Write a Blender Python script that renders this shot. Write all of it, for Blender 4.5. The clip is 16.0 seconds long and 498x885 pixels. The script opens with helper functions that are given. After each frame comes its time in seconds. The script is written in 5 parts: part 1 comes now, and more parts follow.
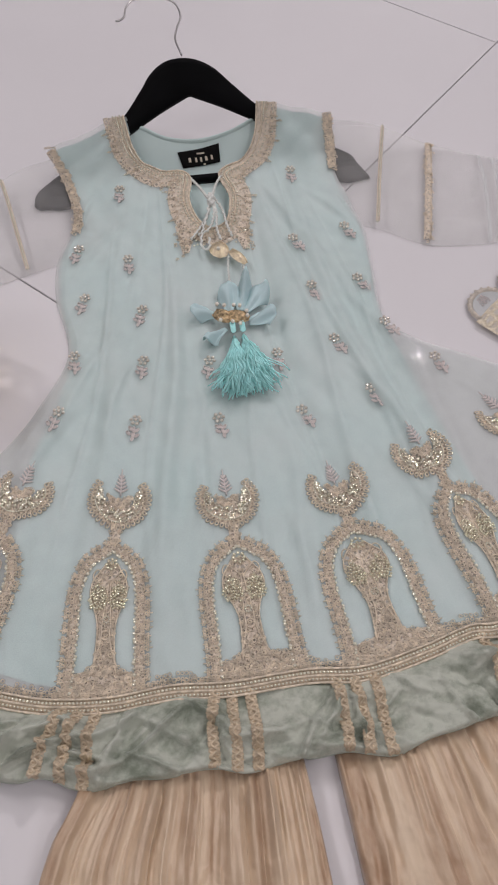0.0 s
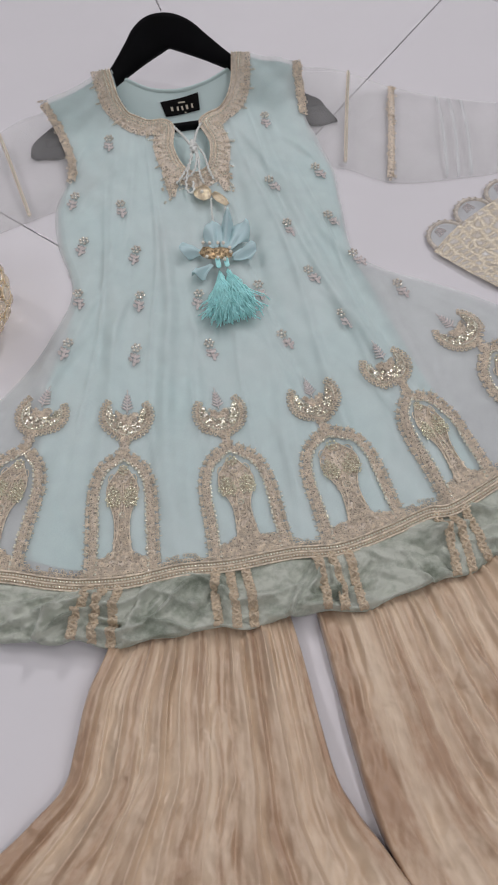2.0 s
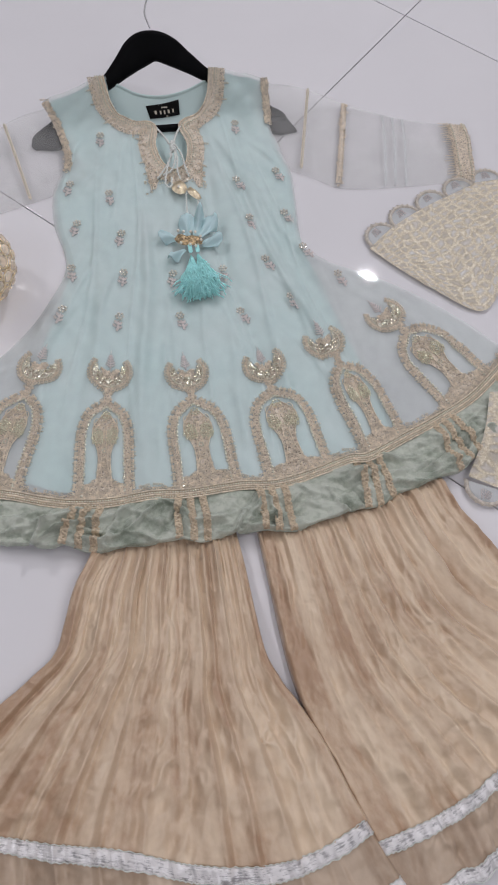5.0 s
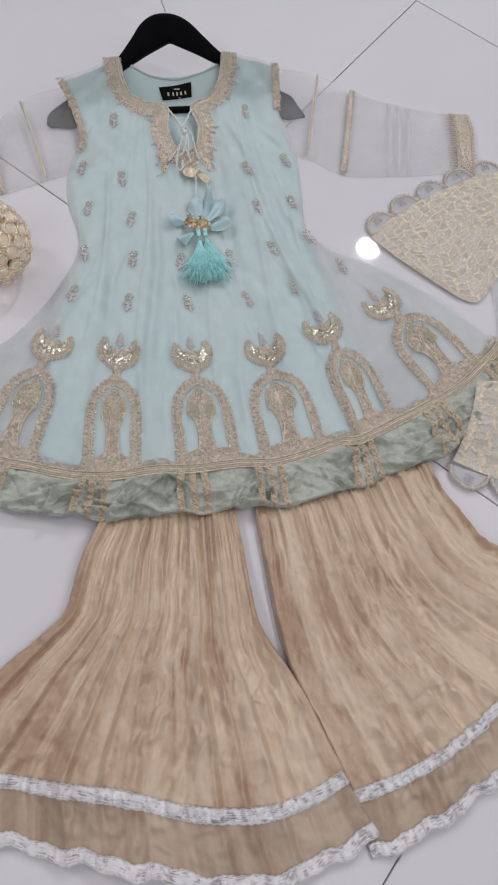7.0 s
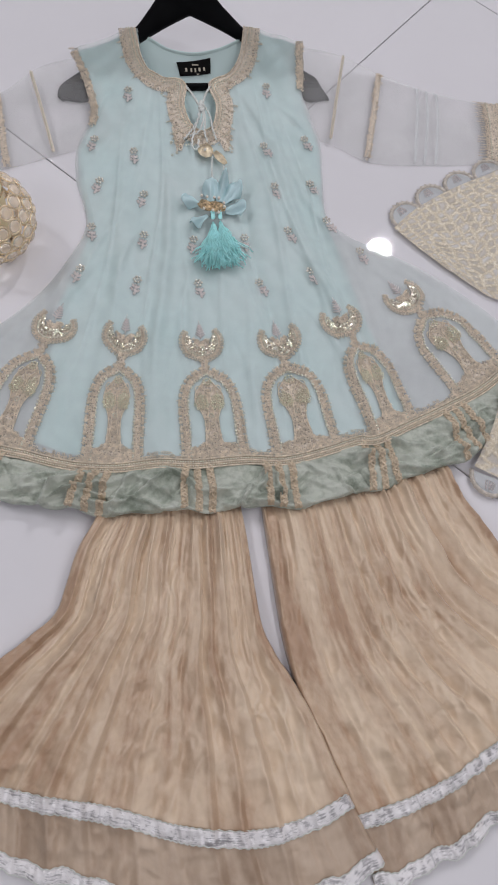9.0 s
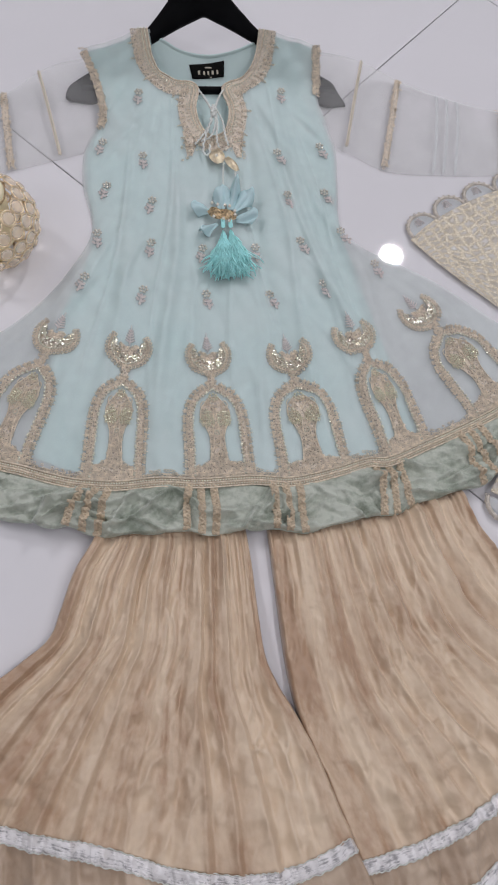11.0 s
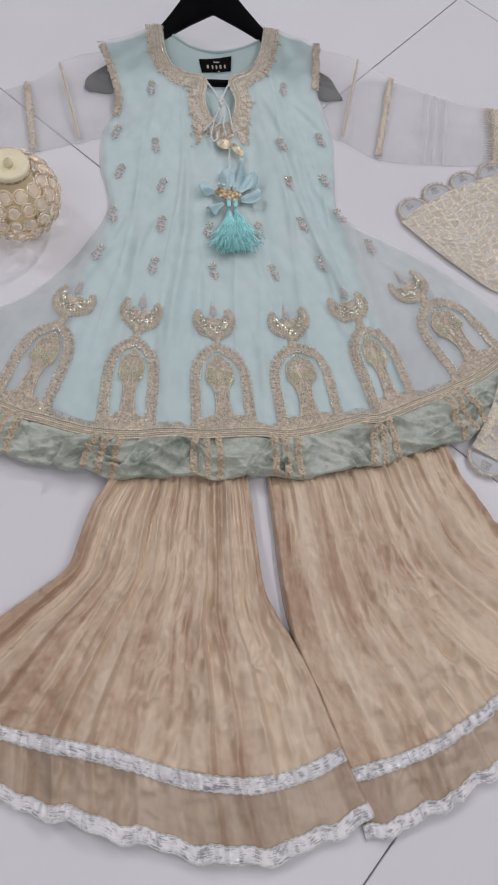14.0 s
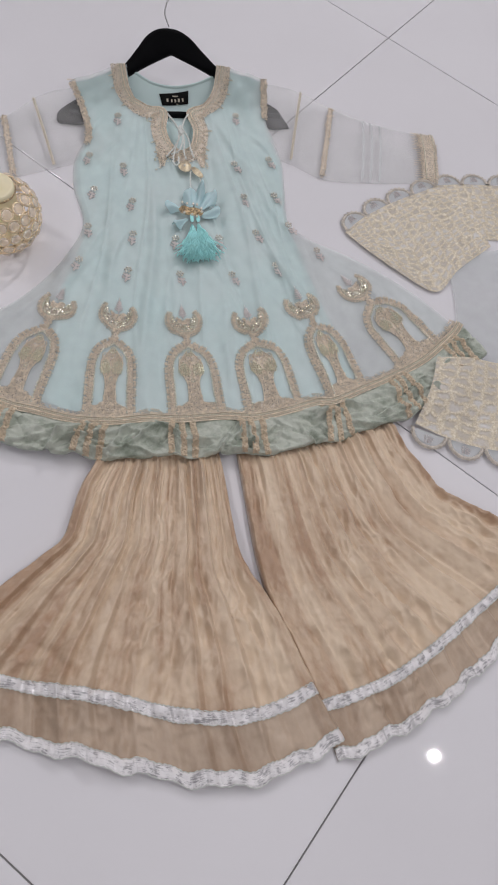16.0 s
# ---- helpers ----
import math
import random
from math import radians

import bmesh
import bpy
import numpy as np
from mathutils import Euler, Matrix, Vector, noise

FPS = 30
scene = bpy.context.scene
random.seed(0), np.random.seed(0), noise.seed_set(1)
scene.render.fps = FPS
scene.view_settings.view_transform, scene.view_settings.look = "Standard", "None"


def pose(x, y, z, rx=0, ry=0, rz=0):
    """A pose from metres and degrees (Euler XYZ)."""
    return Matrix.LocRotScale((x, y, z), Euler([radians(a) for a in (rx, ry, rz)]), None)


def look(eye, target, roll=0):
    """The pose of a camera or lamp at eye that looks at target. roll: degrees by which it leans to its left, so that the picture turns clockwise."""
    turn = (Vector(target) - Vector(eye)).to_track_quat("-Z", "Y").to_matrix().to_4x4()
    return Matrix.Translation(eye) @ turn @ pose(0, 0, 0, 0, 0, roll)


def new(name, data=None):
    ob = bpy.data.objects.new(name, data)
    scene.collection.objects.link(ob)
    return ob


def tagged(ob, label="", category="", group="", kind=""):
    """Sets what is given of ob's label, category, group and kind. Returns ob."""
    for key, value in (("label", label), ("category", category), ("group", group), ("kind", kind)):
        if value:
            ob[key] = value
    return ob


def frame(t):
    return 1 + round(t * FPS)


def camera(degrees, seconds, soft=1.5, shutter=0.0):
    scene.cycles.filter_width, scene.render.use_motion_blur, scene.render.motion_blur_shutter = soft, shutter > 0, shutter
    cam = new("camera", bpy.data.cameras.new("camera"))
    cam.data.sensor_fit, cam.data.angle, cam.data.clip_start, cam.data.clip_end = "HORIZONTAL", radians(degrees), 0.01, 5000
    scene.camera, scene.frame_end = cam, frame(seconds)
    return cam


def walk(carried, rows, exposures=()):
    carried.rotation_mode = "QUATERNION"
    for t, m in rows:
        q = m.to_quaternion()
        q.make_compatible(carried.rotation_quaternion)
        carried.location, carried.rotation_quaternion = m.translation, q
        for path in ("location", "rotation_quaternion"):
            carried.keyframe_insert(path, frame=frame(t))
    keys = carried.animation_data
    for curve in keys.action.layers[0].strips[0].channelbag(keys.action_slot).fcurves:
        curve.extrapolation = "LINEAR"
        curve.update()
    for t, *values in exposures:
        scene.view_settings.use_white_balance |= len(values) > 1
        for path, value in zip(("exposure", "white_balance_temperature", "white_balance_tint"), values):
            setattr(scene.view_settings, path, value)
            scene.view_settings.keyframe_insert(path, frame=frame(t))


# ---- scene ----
cam = camera(37.0, 16.0, soft=2.0)
PATH = [
    (0, (-0.055, 0.069, 0.494), (0.087, 1.114, -1.205), -0.3),
    (0.5, (-0.053, 0.048, 0.53), (0.092, 1.08, -1.177), -0.5),
    (1, (-0.053, 0.026, 0.546), (0.093, 1.014, -1.187), -0.5),
    (1.5, (-0.056, 0.022, 0.554), (0.09, 0.962, -1.205), -0.5),
    (2, (-0.067, 0.006, 0.558), (0.093, 0.918, -1.216), -0.4),
    (2.5, (-0.07, -0.013, 0.565), (0.149, 0.901, -1.2), 1.3),
    (3, (-0.07, -0.034, 0.59), (0.172, 0.877, -1.174), 2.3),
    (3.5, (-0.075, -0.054, 0.612), (0.181, 0.855, -1.15), 3.5),
    (4, (-0.076, -0.068, 0.633), (0.18, 0.827, -1.137), 5.1),
    (6.5, (-0.086, -0.086, 0.723), (0.165, 0.678, -1.108), 11.0),
    (7, (-0.086, -0.082, 0.728), (0.163, 0.663, -1.111), 11.6),
    (7.5, (-0.087, -0.084, 0.725), (0.167, 0.66, -1.114), 12.3),
    (8, (-0.087, -0.082, 0.71), (0.165, 0.667, -1.127), 12.6),
    (8.5, (-0.085, -0.079, 0.697), (0.161, 0.674, -1.14), 12.7),
    (9, (-0.089, -0.067, 0.684), (0.157, 0.676, -1.156), 13.6),
    (9.5, (-0.088, -0.055, 0.674), (0.155, 0.682, -1.169), 14.1),
    (12, (-0.085, -0.04, 0.662), (0.138, 0.718, -1.175), 13.2),
    (12.5, (-0.089, -0.049, 0.668), (0.132, 0.71, -1.169), 13.2),
    (13, (-0.091, -0.063, 0.674), (0.139, 0.696, -1.162), 14.1),
    (13.5, (-0.097, -0.085, 0.68), (0.14, 0.687, -1.15), 14.6),
    (14, (-0.102, -0.12, 0.696), (0.145, 0.665, -1.126), 14.8),
    (14.5, (-0.112, -0.157, 0.719), (0.195, 0.658, -1.082), 16.9),
    (15, (-0.12, -0.176, 0.74), (0.214, 0.66, -1.046), 17.2),
    (15.5, (-0.125, -0.195, 0.753), (0.229, 0.651, -1.025), 17.5),
    (16, (-0.131, -0.207, 0.757), (0.232, 0.645, -1.016), 17.6),
]
TONE = [(0, -0.11, 6750, 14), (1, -0.12, 6680, 13), (2, -0.10, 6500, 10.5), (3, -0.06, 6400, 10), (9, -0.05, 6350, 10), (11, -0.05, 6320, 10), (13, -0.05, 6290, 10), (15, -0.06, 6380, 10), (16, -0.07, 6450, 10)]
walk(cam, [(t, look(eye, target, roll)) for t, eye, target, roll in PATH], TONE)

# ---- world and lights ----
world = bpy.data.worlds.new("world")
scene.world = world
world.use_nodes = True
world.node_tree.nodes["Background"].inputs[0].default_value = (0.9, 0.93, 1.0, 1)
world.node_tree.nodes["Background"].inputs[1].default_value = 0.1
CEIL = 2.7


def lamp(x, y, size, watts, square=False):
    d = bpy.data.lights.new("ceiling_lamp", "AREA")
    d.shape = "SQUARE" if square else "DISK"
    d.size, d.energy, d.color = size, watts, (1.0, 0.965, 1.0)
    ob = new("ceiling_lamp", d)
    ob.matrix_world = pose(x, y, CEIL - 0.03)
    return ob


# first two placed from floor reflections; the last three are unseen, added fill
SPOTS = [(1.21, 2.41, 0.115, 31), (1.20, -0.15, 0.036, 10), (2.3, 0.9, 0.6, 12), (-1.9, 1.6, 0.6, 25), (-1.7, -1.2, 0.6, 10)]
# unseen square lights, added to fill softly from the south
FILL_PANELS = [(-0.1, -1.5), (1.6, -1.6)]
for x, y, d, watts in SPOTS:
    lamp(x, y, d, watts)
for x, y in FILL_PANELS:
    lamp(x, y, 0.56, 8, True)


# ---- materials ----
class Mat:
    """A node material with short ways to wire it."""

    def __init__(self, name, rough=0.5, metal=0.0, color=(0.5, 0.5, 0.5)):
        self.m = bpy.data.materials.new(name)
        self.m.use_nodes = True
        self.t = self.m.node_tree
        self.b = self.t.nodes["Principled BSDF"]
        self.out = self.t.nodes["Material Output"]
        self.b.inputs["Roughness"].default_value = rough
        self.b.inputs["Metallic"].default_value = metal
        self.b.inputs["Base Color"].default_value = (*color, 1)

    def n(self, kind, **props):
        node = self.t.nodes.new(kind)
        for k, v in props.items():
            node.inputs[k.replace("_", " ")].default_value = v
        return node

    def link(self, a, b):
        self.t.links.new(a, b)

    def coords(self, scale=(1, 1, 1), what="Object"):
        c = self.n("ShaderNodeTexCoord")
        m = self.n("ShaderNodeMapping")
        m.inputs["Scale"].default_value = scale
        self.link(c.outputs[what], m.inputs[0])
        return m.outputs[0]

    def noise(self, scale, detail=4.0, vec=None, rough=0.55):
        x = self.n("ShaderNodeTexNoise", Scale=scale, Detail=detail, Roughness=rough)
        self.link(vec if vec else self.coords(), x.inputs["Vector"])
        return x.outputs["Fac"]

    def ramp(self, fac, stops):
        r = self.n("ShaderNodeValToRGB")
        while len(r.color_ramp.elements) < len(stops):
            r.color_ramp.elements.new(0.5)
        for e, (p, c) in zip(r.color_ramp.elements, stops):
            e.position, e.color = p, (*c, 1)
        self.link(fac, r.inputs[0])
        return r.outputs[0]

    def math(self, op, a, b=None):
        x = self.t.nodes.new("ShaderNodeMath")
        x.operation = op
        for i, v in enumerate((a, b)):
            if v is None:
                continue
            if isinstance(v, (int, float)):
                x.inputs[i].default_value = v
            else:
                self.link(v, x.inputs[i])
        return x.outputs[0]

    def bump(self, height, strength=0.3, dist=0.001):
        b = self.n("ShaderNodeBump", Strength=strength, Distance=dist)
        self.link(height, b.inputs["Height"])
        self.link(b.outputs[0], self.b.inputs["Normal"])
        return self

    def color(self, sock):
        self.link(sock, self.b.inputs["Base Color"])
        return self

    def sheer(self, cover):
        """Lets part of the light straight through, as woven net does."""
        self.link(cover, self.b.inputs["Alpha"]) if not isinstance(cover, (int, float)) else None
        if isinstance(cover, (int, float)):
            self.b.inputs["Alpha"].default_value = cover
        return self


def m_tile():
    k = Mat("polished_tile", 0.07)
    info = k.n("ShaderNodeObjectInfo")
    f = k.noise(2.2, 5)
    f2 = k.math("ADD", k.math("MULTIPLY", f, 0.8), k.math("MULTIPLY", info.outputs["Random"], 0.2))
    k.color(k.ramp(f2, [(0.3, (0.70, 0.69, 0.705)), (0.7, (0.76, 0.75, 0.765))]))
    r = k.ramp(k.noise(9, 5), [(0.35, (0.016,) * 3), (0.75, (0.032,) * 3)])
    k.link(r, k.b.inputs["Roughness"])
    k.bump(k.noise(14, 2), 0.02, 0.001)
    return k.m


def m_plain(name, color, rough=0.7, var=0.06, scale=20, metal=0.0, bump=0.1):
    k = Mat(name, rough, metal)
    lo, hi = [c * (1 - var) for c in color], [min(1, c * (1 + var)) for c in color]
    k.color(k.ramp(k.noise(scale, 5), [(0.3, lo), (0.7, hi)]))
    k.bump(k.noise(scale * 8, 3), bump, 0.0006)
    return k.m


def m_lining():
    k = Mat("mint_lining", 0.75)
    k.color(k.ramp(k.noise(7, 4), [(0.3, (0.50, 0.71, 0.69)), (0.7, (0.60, 0.775, 0.76))]))
    w = k.noise(900, 1)
    k.bump(w, 0.12, 0.0004)
    k.b.inputs["Sheen Weight"].default_value = 0.25
    k.b.inputs["Sheen Roughness"].default_value = 0.4
    return k.m


def m_organza(name, color, cover, rough=0.55):
    k = Mat(name, rough)
    v = k.coords((1, 1, 1))
    k.color(k.ramp(k.noise(14, 4, v), [(0.3, [c * 0.96 for c in color]), (0.7, color)]))
    weave = k.noise(1400, 1, v)
    soft = k.noise(13, 3, v)
    a = k.math("ADD", k.math("MULTIPLY", weave, 0.10), k.math("ADD", k.math("MULTIPLY", soft, 0.45), cover - 0.275))
    k.sheer(a)
    k.b.inputs["Sheen Weight"].default_value = 0.25
    k.b.inputs["Specular IOR Level"].default_value = 0.25
    k.bump(k.noise(60, 4, v), 0.35, 0.0012)
    return k.m


def m_velvet():
    """Crushed pile: sheen on the creases painted as pale lines, mottled nap between."""
    k = Mat("sage_velvet", 0.65)
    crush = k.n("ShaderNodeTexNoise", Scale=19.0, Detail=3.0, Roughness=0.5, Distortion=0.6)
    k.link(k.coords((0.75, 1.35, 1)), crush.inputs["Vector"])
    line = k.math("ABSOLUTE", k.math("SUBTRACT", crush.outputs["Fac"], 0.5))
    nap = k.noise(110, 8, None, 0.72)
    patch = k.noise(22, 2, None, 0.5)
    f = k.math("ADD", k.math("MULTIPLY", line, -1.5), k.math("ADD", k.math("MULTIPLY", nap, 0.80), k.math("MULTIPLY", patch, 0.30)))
    # dark hollows to bright crease sheen, all in the base colour
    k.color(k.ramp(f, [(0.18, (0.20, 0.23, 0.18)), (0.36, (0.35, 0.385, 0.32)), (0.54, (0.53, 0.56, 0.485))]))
    k.b.inputs["Specular IOR Level"].default_value = 0.2
    k.b.inputs["Sheen Weight"].default_value = 0.7
    k.b.inputs["Sheen Roughness"].default_value = 0.3
    k.b.inputs["Sheen Tint"].default_value = (0.78, 0.88, 0.8, 1)
    k.bump(k.math("ADD", k.math("MULTIPLY", line, -1.0), k.math("MULTIPLY", nap, 0.25)), 0.9, 0.006)
    return k.m


def m_crinkle(name, lo, hi, cover=1.0):
    """Crushed silk: fold light and shade painted down the leg, short wrinkles across it."""
    k = Mat(name, 0.40)
    fold_shade = k.noise(1.0, 3, k.coords((34, 1.5, 1), "UV"), 0.42)
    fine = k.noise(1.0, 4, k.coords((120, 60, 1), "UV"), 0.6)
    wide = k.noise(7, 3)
    f = k.math("ADD", k.math("MULTIPLY", fold_shade, 0.42), k.math("ADD", k.math("MULTIPLY", fine, 0.22), k.math("MULTIPLY", wide, 0.36)))
    # sharp-edged lit and shaded sides of folds, also put into the colour
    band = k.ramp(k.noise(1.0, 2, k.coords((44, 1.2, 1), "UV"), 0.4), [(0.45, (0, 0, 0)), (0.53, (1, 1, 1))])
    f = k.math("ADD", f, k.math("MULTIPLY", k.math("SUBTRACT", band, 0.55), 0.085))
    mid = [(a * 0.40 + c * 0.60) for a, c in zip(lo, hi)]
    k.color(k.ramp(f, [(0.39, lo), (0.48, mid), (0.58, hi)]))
    pleat = k.noise(1.0, 2, k.coords((60, 4.0, 1), "UV"), 0.5)
    cross = k.n("ShaderNodeTexNoise", Scale=1.0, Detail=2.0, Roughness=0.45, Distortion=0.35)
    k.link(k.coords((38, 54, 1), "UV"), cross.inputs["Vector"])
    patch = k.ramp(k.noise(11, 2), [(0.42, (0.25,) * 3), (0.62, (1,) * 3)])
    h = k.math("ADD", k.math("MULTIPLY", k.math("MULTIPLY", cross.outputs["Fac"], patch), 1.1), k.math("MULTIPLY", pleat, 0.55))
    k.bump(h, 0.8, 0.0065)
    k.b.inputs["Sheen Weight"].default_value = 0.25
    k.b.inputs["Sheen Roughness"].default_value = 0.35
    if cover < 1:
        k.sheer(cover)
    return k.m


def m_silver():
    k = Mat("silver_ribbon", 0.28, 0.2)
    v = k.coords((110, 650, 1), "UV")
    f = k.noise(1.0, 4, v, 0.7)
    # shade of the small pleats, multiplied into the colour below
    pleat_shade = k.ramp(k.noise(1.0, 2, k.coords((120, 14, 1), "UV")), [(0.30, (0.55,) * 3), (0.40, (1,) * 3)])
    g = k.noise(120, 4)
    # white glints and grey crinkle shade painted as flecks
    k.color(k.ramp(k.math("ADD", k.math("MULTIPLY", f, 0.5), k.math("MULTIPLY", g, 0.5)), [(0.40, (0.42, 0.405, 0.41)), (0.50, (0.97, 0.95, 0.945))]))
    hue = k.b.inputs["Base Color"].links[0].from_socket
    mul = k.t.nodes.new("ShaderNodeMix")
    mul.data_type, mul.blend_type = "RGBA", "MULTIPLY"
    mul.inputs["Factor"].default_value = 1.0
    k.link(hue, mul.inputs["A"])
    k.link(pleat_shade, mul.inputs["B"])
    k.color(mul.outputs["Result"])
    k.bump(k.math("ADD", f, g), 0.7, 0.0026)
    return k.m


def m_lace():
    """Net of gold thread with small holes."""
    k = Mat("gold_lace", 0.55, 0.1)
    k.color(k.ramp(k.noise(500, 3), [(0.3, (0.46, 0.385, 0.30)), (0.7, (0.77, 0.68, 0.56))]))
    vor = k.n("ShaderNodeTexVoronoi", Scale=330.0)
    vor.feature = "DISTANCE_TO_EDGE"
    k.link(k.coords(), vor.inputs["Vector"])
    hole = k.math("LESS_THAN", vor.outputs["Distance"], 0.20)
    k.sheer(k.math("MAXIMUM", hole, 0.45))
    k.bump(k.noise(700, 2), 0.5, 0.0008)
    return k.m


def m_brocade(name, across, along, width):
    """Sheer ground with a woven gold net of leaf-like cells."""
    k = Mat(name, 0.42)
    v = k.coords((1, 1, 1), "UV")
    warp = k.n("ShaderNodeTexNoise", Scale=45.0, Detail=2.0)
    k.link(v, warp.inputs["Vector"])
    mix = k.t.nodes.new("ShaderNodeVectorMath")
    mix.operation = "MULTIPLY_ADD"
    k.link(warp.outputs["Color"], mix.inputs[0])
    mix.inputs[1].default_value = (0.016, 0.016, 0)
    k.link(v, mix.inputs[2])
    st = k.n("ShaderNodeMapping")
    st.inputs["Scale"].default_value = (across, along, 1)
    k.link(mix.outputs[0], st.inputs[0])
    vor = k.n("ShaderNodeTexVoronoi", Scale=1.0, Randomness=0.45)
    vor.feature, vor.voronoi_dimensions = "DISTANCE_TO_EDGE", "2D"
    k.link(st.outputs[0], vor.inputs["Vector"])
    wob = k.math("ADD", vor.outputs["Distance"], k.math("MULTIPLY", k.math("SUBTRACT", k.noise(260, 5, None, 0.7), 0.5), 0.6))
    line = k.ramp(wob, [(width - 0.03, (1, 1, 1)), (width + 0.24, (0, 0, 0))])
    thread = k.ramp(k.noise(380, 4, None, 0.7), [(0.36, (0.56, 0.48, 0.34)), (0.5, (0.69, 0.61, 0.46)), (0.64, (0.84, 0.78, 0.64))])
    cell = k.n("ShaderNodeTexVoronoi", Scale=1.0, Randomness=0.45)
    cell.voronoi_dimensions = "2D"
    k.link(st.outputs[0], cell.inputs["Vector"])
    tone = k.math("ADD", k.math("MULTIPLY", cell.outputs["Color"], 0.55), k.math("MULTIPLY", k.noise(330, 4, None, 0.7), 0.55))
    ground = k.ramp(tone, [(0.32, (0.60, 0.54, 0.45)), (0.55, (0.69, 0.64, 0.57)), (0.8, (0.80, 0.78, 0.74))])
    m = k.t.nodes.new("ShaderNodeMix")
    m.data_type = "RGBA"
    k.link(line, m.inputs["Factor"])
    k.link(ground, m.inputs["A"])
    k.link(thread, m.inputs["B"])
    k.color(m.outputs["Result"])
    k.link(k.math("MULTIPLY", line, 0.12), k.b.inputs["Metallic"])
    k.sheer(k.math("ADD", k.math("MULTIPLY", line, 0.12), 0.84))
    k.bump(k.math("ADD", line, k.math("MULTIPLY", k.noise(500, 2), 0.6)), 0.8, 0.0012)
    return k.m


def m_glass():
    k = Mat("crystal", 0.06, 0.0, (0.99, 0.90, 0.78))
    k.b.inputs["Transmission Weight"].default_value = 0.7
    k.b.inputs["IOR"].default_value = 1.5
    return k.m


def m_matt_black():
    k = Mat("black_plastic", 0.5)
    k.color(k.ramp(k.noise(40, 4), [(0.3, (0.002, 0.002, 0.0025)), (0.7, (0.004, 0.004, 0.005))]))
    k.b.inputs["Specular IOR Level"].default_value = 0.08
    k.bump(k.noise(300, 3), 0.06, 0.0005)
    return k.m


TILE = m_tile()
GROUT = m_plain("dark_grout", (0.30, 0.295, 0.29), 0.9, 0.25, 60)
WALL = m_plain("grey_wall", (0.42, 0.42, 0.43), 0.8, 0.04, 4)
CEILING = m_plain("white_ceiling", (0.72, 0.72, 0.72), 0.8, 0.02, 4)
LINING = m_lining()
PALE_LINING = m_plain("pale_mint_lining", (0.60, 0.74, 0.72), 0.7, 0.03, 9, 0.0, 0.1)
ORGANZA = m_organza("mint_organza", (0.75, 0.80, 0.79), 0.46)
ORGANZA_BACK = m_organza("mint_organza_back", (0.66, 0.68, 0.68), 0.86)
SLEEVE = m_organza("white_organza", (0.80, 0.80, 0.79), 0.21)
VEIL = m_organza("grey_organza", (0.66, 0.69, 0.69), 0.5)
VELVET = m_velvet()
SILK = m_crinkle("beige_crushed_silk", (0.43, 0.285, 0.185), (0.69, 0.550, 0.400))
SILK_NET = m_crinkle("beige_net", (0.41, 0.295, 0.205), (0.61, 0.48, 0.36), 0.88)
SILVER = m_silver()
LACE = m_lace()
THREAD = m_plain("gold_thread", (0.70, 0.61, 0.485), 0.5, 0.32, 260, 0.15, 0.4)
GIMP = m_plain("braid_thread", (0.63, 0.525, 0.385), 0.55, 0.25, 300, 0.1, 0.6)
BEAD = m_plain("gold_bead", (0.94, 0.87, 0.72), 0.15, 0.15, 200, 0.4, 0.05)
SEED = m_plain("seed_bead", (0.75, 0.69, 0.61), 0.15, 0.35, 500, 0.4, 0.05)
PEARL = m_plain("pearl_bead", (0.88, 0.83, 0.73), 0.2, 0.08, 200, 0.1, 0.05)
GRAPE = m_plain("pale_gold_bead", (0.90, 0.80, 0.61), 0.16, 0.25, 400, 0.45, 0.05)
SEQUIN = m_plain("gold_sequin", (0.96, 0.88, 0.70), 0.14, 0.2, 300, 0.8, 0.05)
BORDER = m_plain("taupe_braid", (0.60, 0.55, 0.48), 0.6, 0.25, 300, 0.1, 0.5)
BAND = m_plain("cream_embroidery", (0.66, 0.585, 0.485), 0.6, 0.20, 340, 0.1, 0.6)
TRIM_CLOTH = m_plain("gold_trim", (0.42, 0.345, 0.25), 0.55, 0.3, 320, 0.15, 0.8)
WIRE = m_plain("gold_wire", (0.88, 0.73, 0.53), 0.28, 0.15, 120, 0.6, 0.1)
BLACK = m_matt_black()
STEEL = m_plain("steel_wire", (0.55, 0.54, 0.54), 0.3, 0.1, 80, 1.0, 0.05)
LABEL = m_plain("black_satin", (0.006, 0.006, 0.006), 0.8, 0.2, 300, 0.0, 0.3)
LABEL.node_tree.nodes["Principled BSDF"].inputs["Specular IOR Level"].default_value = 0.1
LETTER = m_plain("label_thread", (0.55, 0.50, 0.40), 0.6, 0.1, 300)
AQUA = m_plain("aqua_thread", (0.47, 0.94, 0.91), 0.5, 0.15, 120, 0.0, 0.2)
PETAL = m_plain("pale_aqua_fabric", (0.50, 0.67, 0.69), 0.6, 0.06, 40, 0.0, 0.2)
CORD = m_plain("white_cord", (0.70, 0.72, 0.68), 0.6, 0.12, 200, 0.0, 0.4)
LEAF = m_plain("blush_thread", (0.66, 0.60, 0.58), 0.6, 0.15, 260, 0.1, 0.4)
SHELL = m_plain("gold_charm", (0.56, 0.42, 0.25), 0.35, 0.75, 330, 0.7, 1.0)
PALE_SHELL = m_plain("pale_gold_charm", (0.80, 0.65, 0.46), 0.3, 0.35, 160, 0.5, 0.6)
WAX = m_plain("ivory_wax", (0.85, 0.77, 0.53), 0.45, 0.04, 30)
CRYSTAL = m_glass()


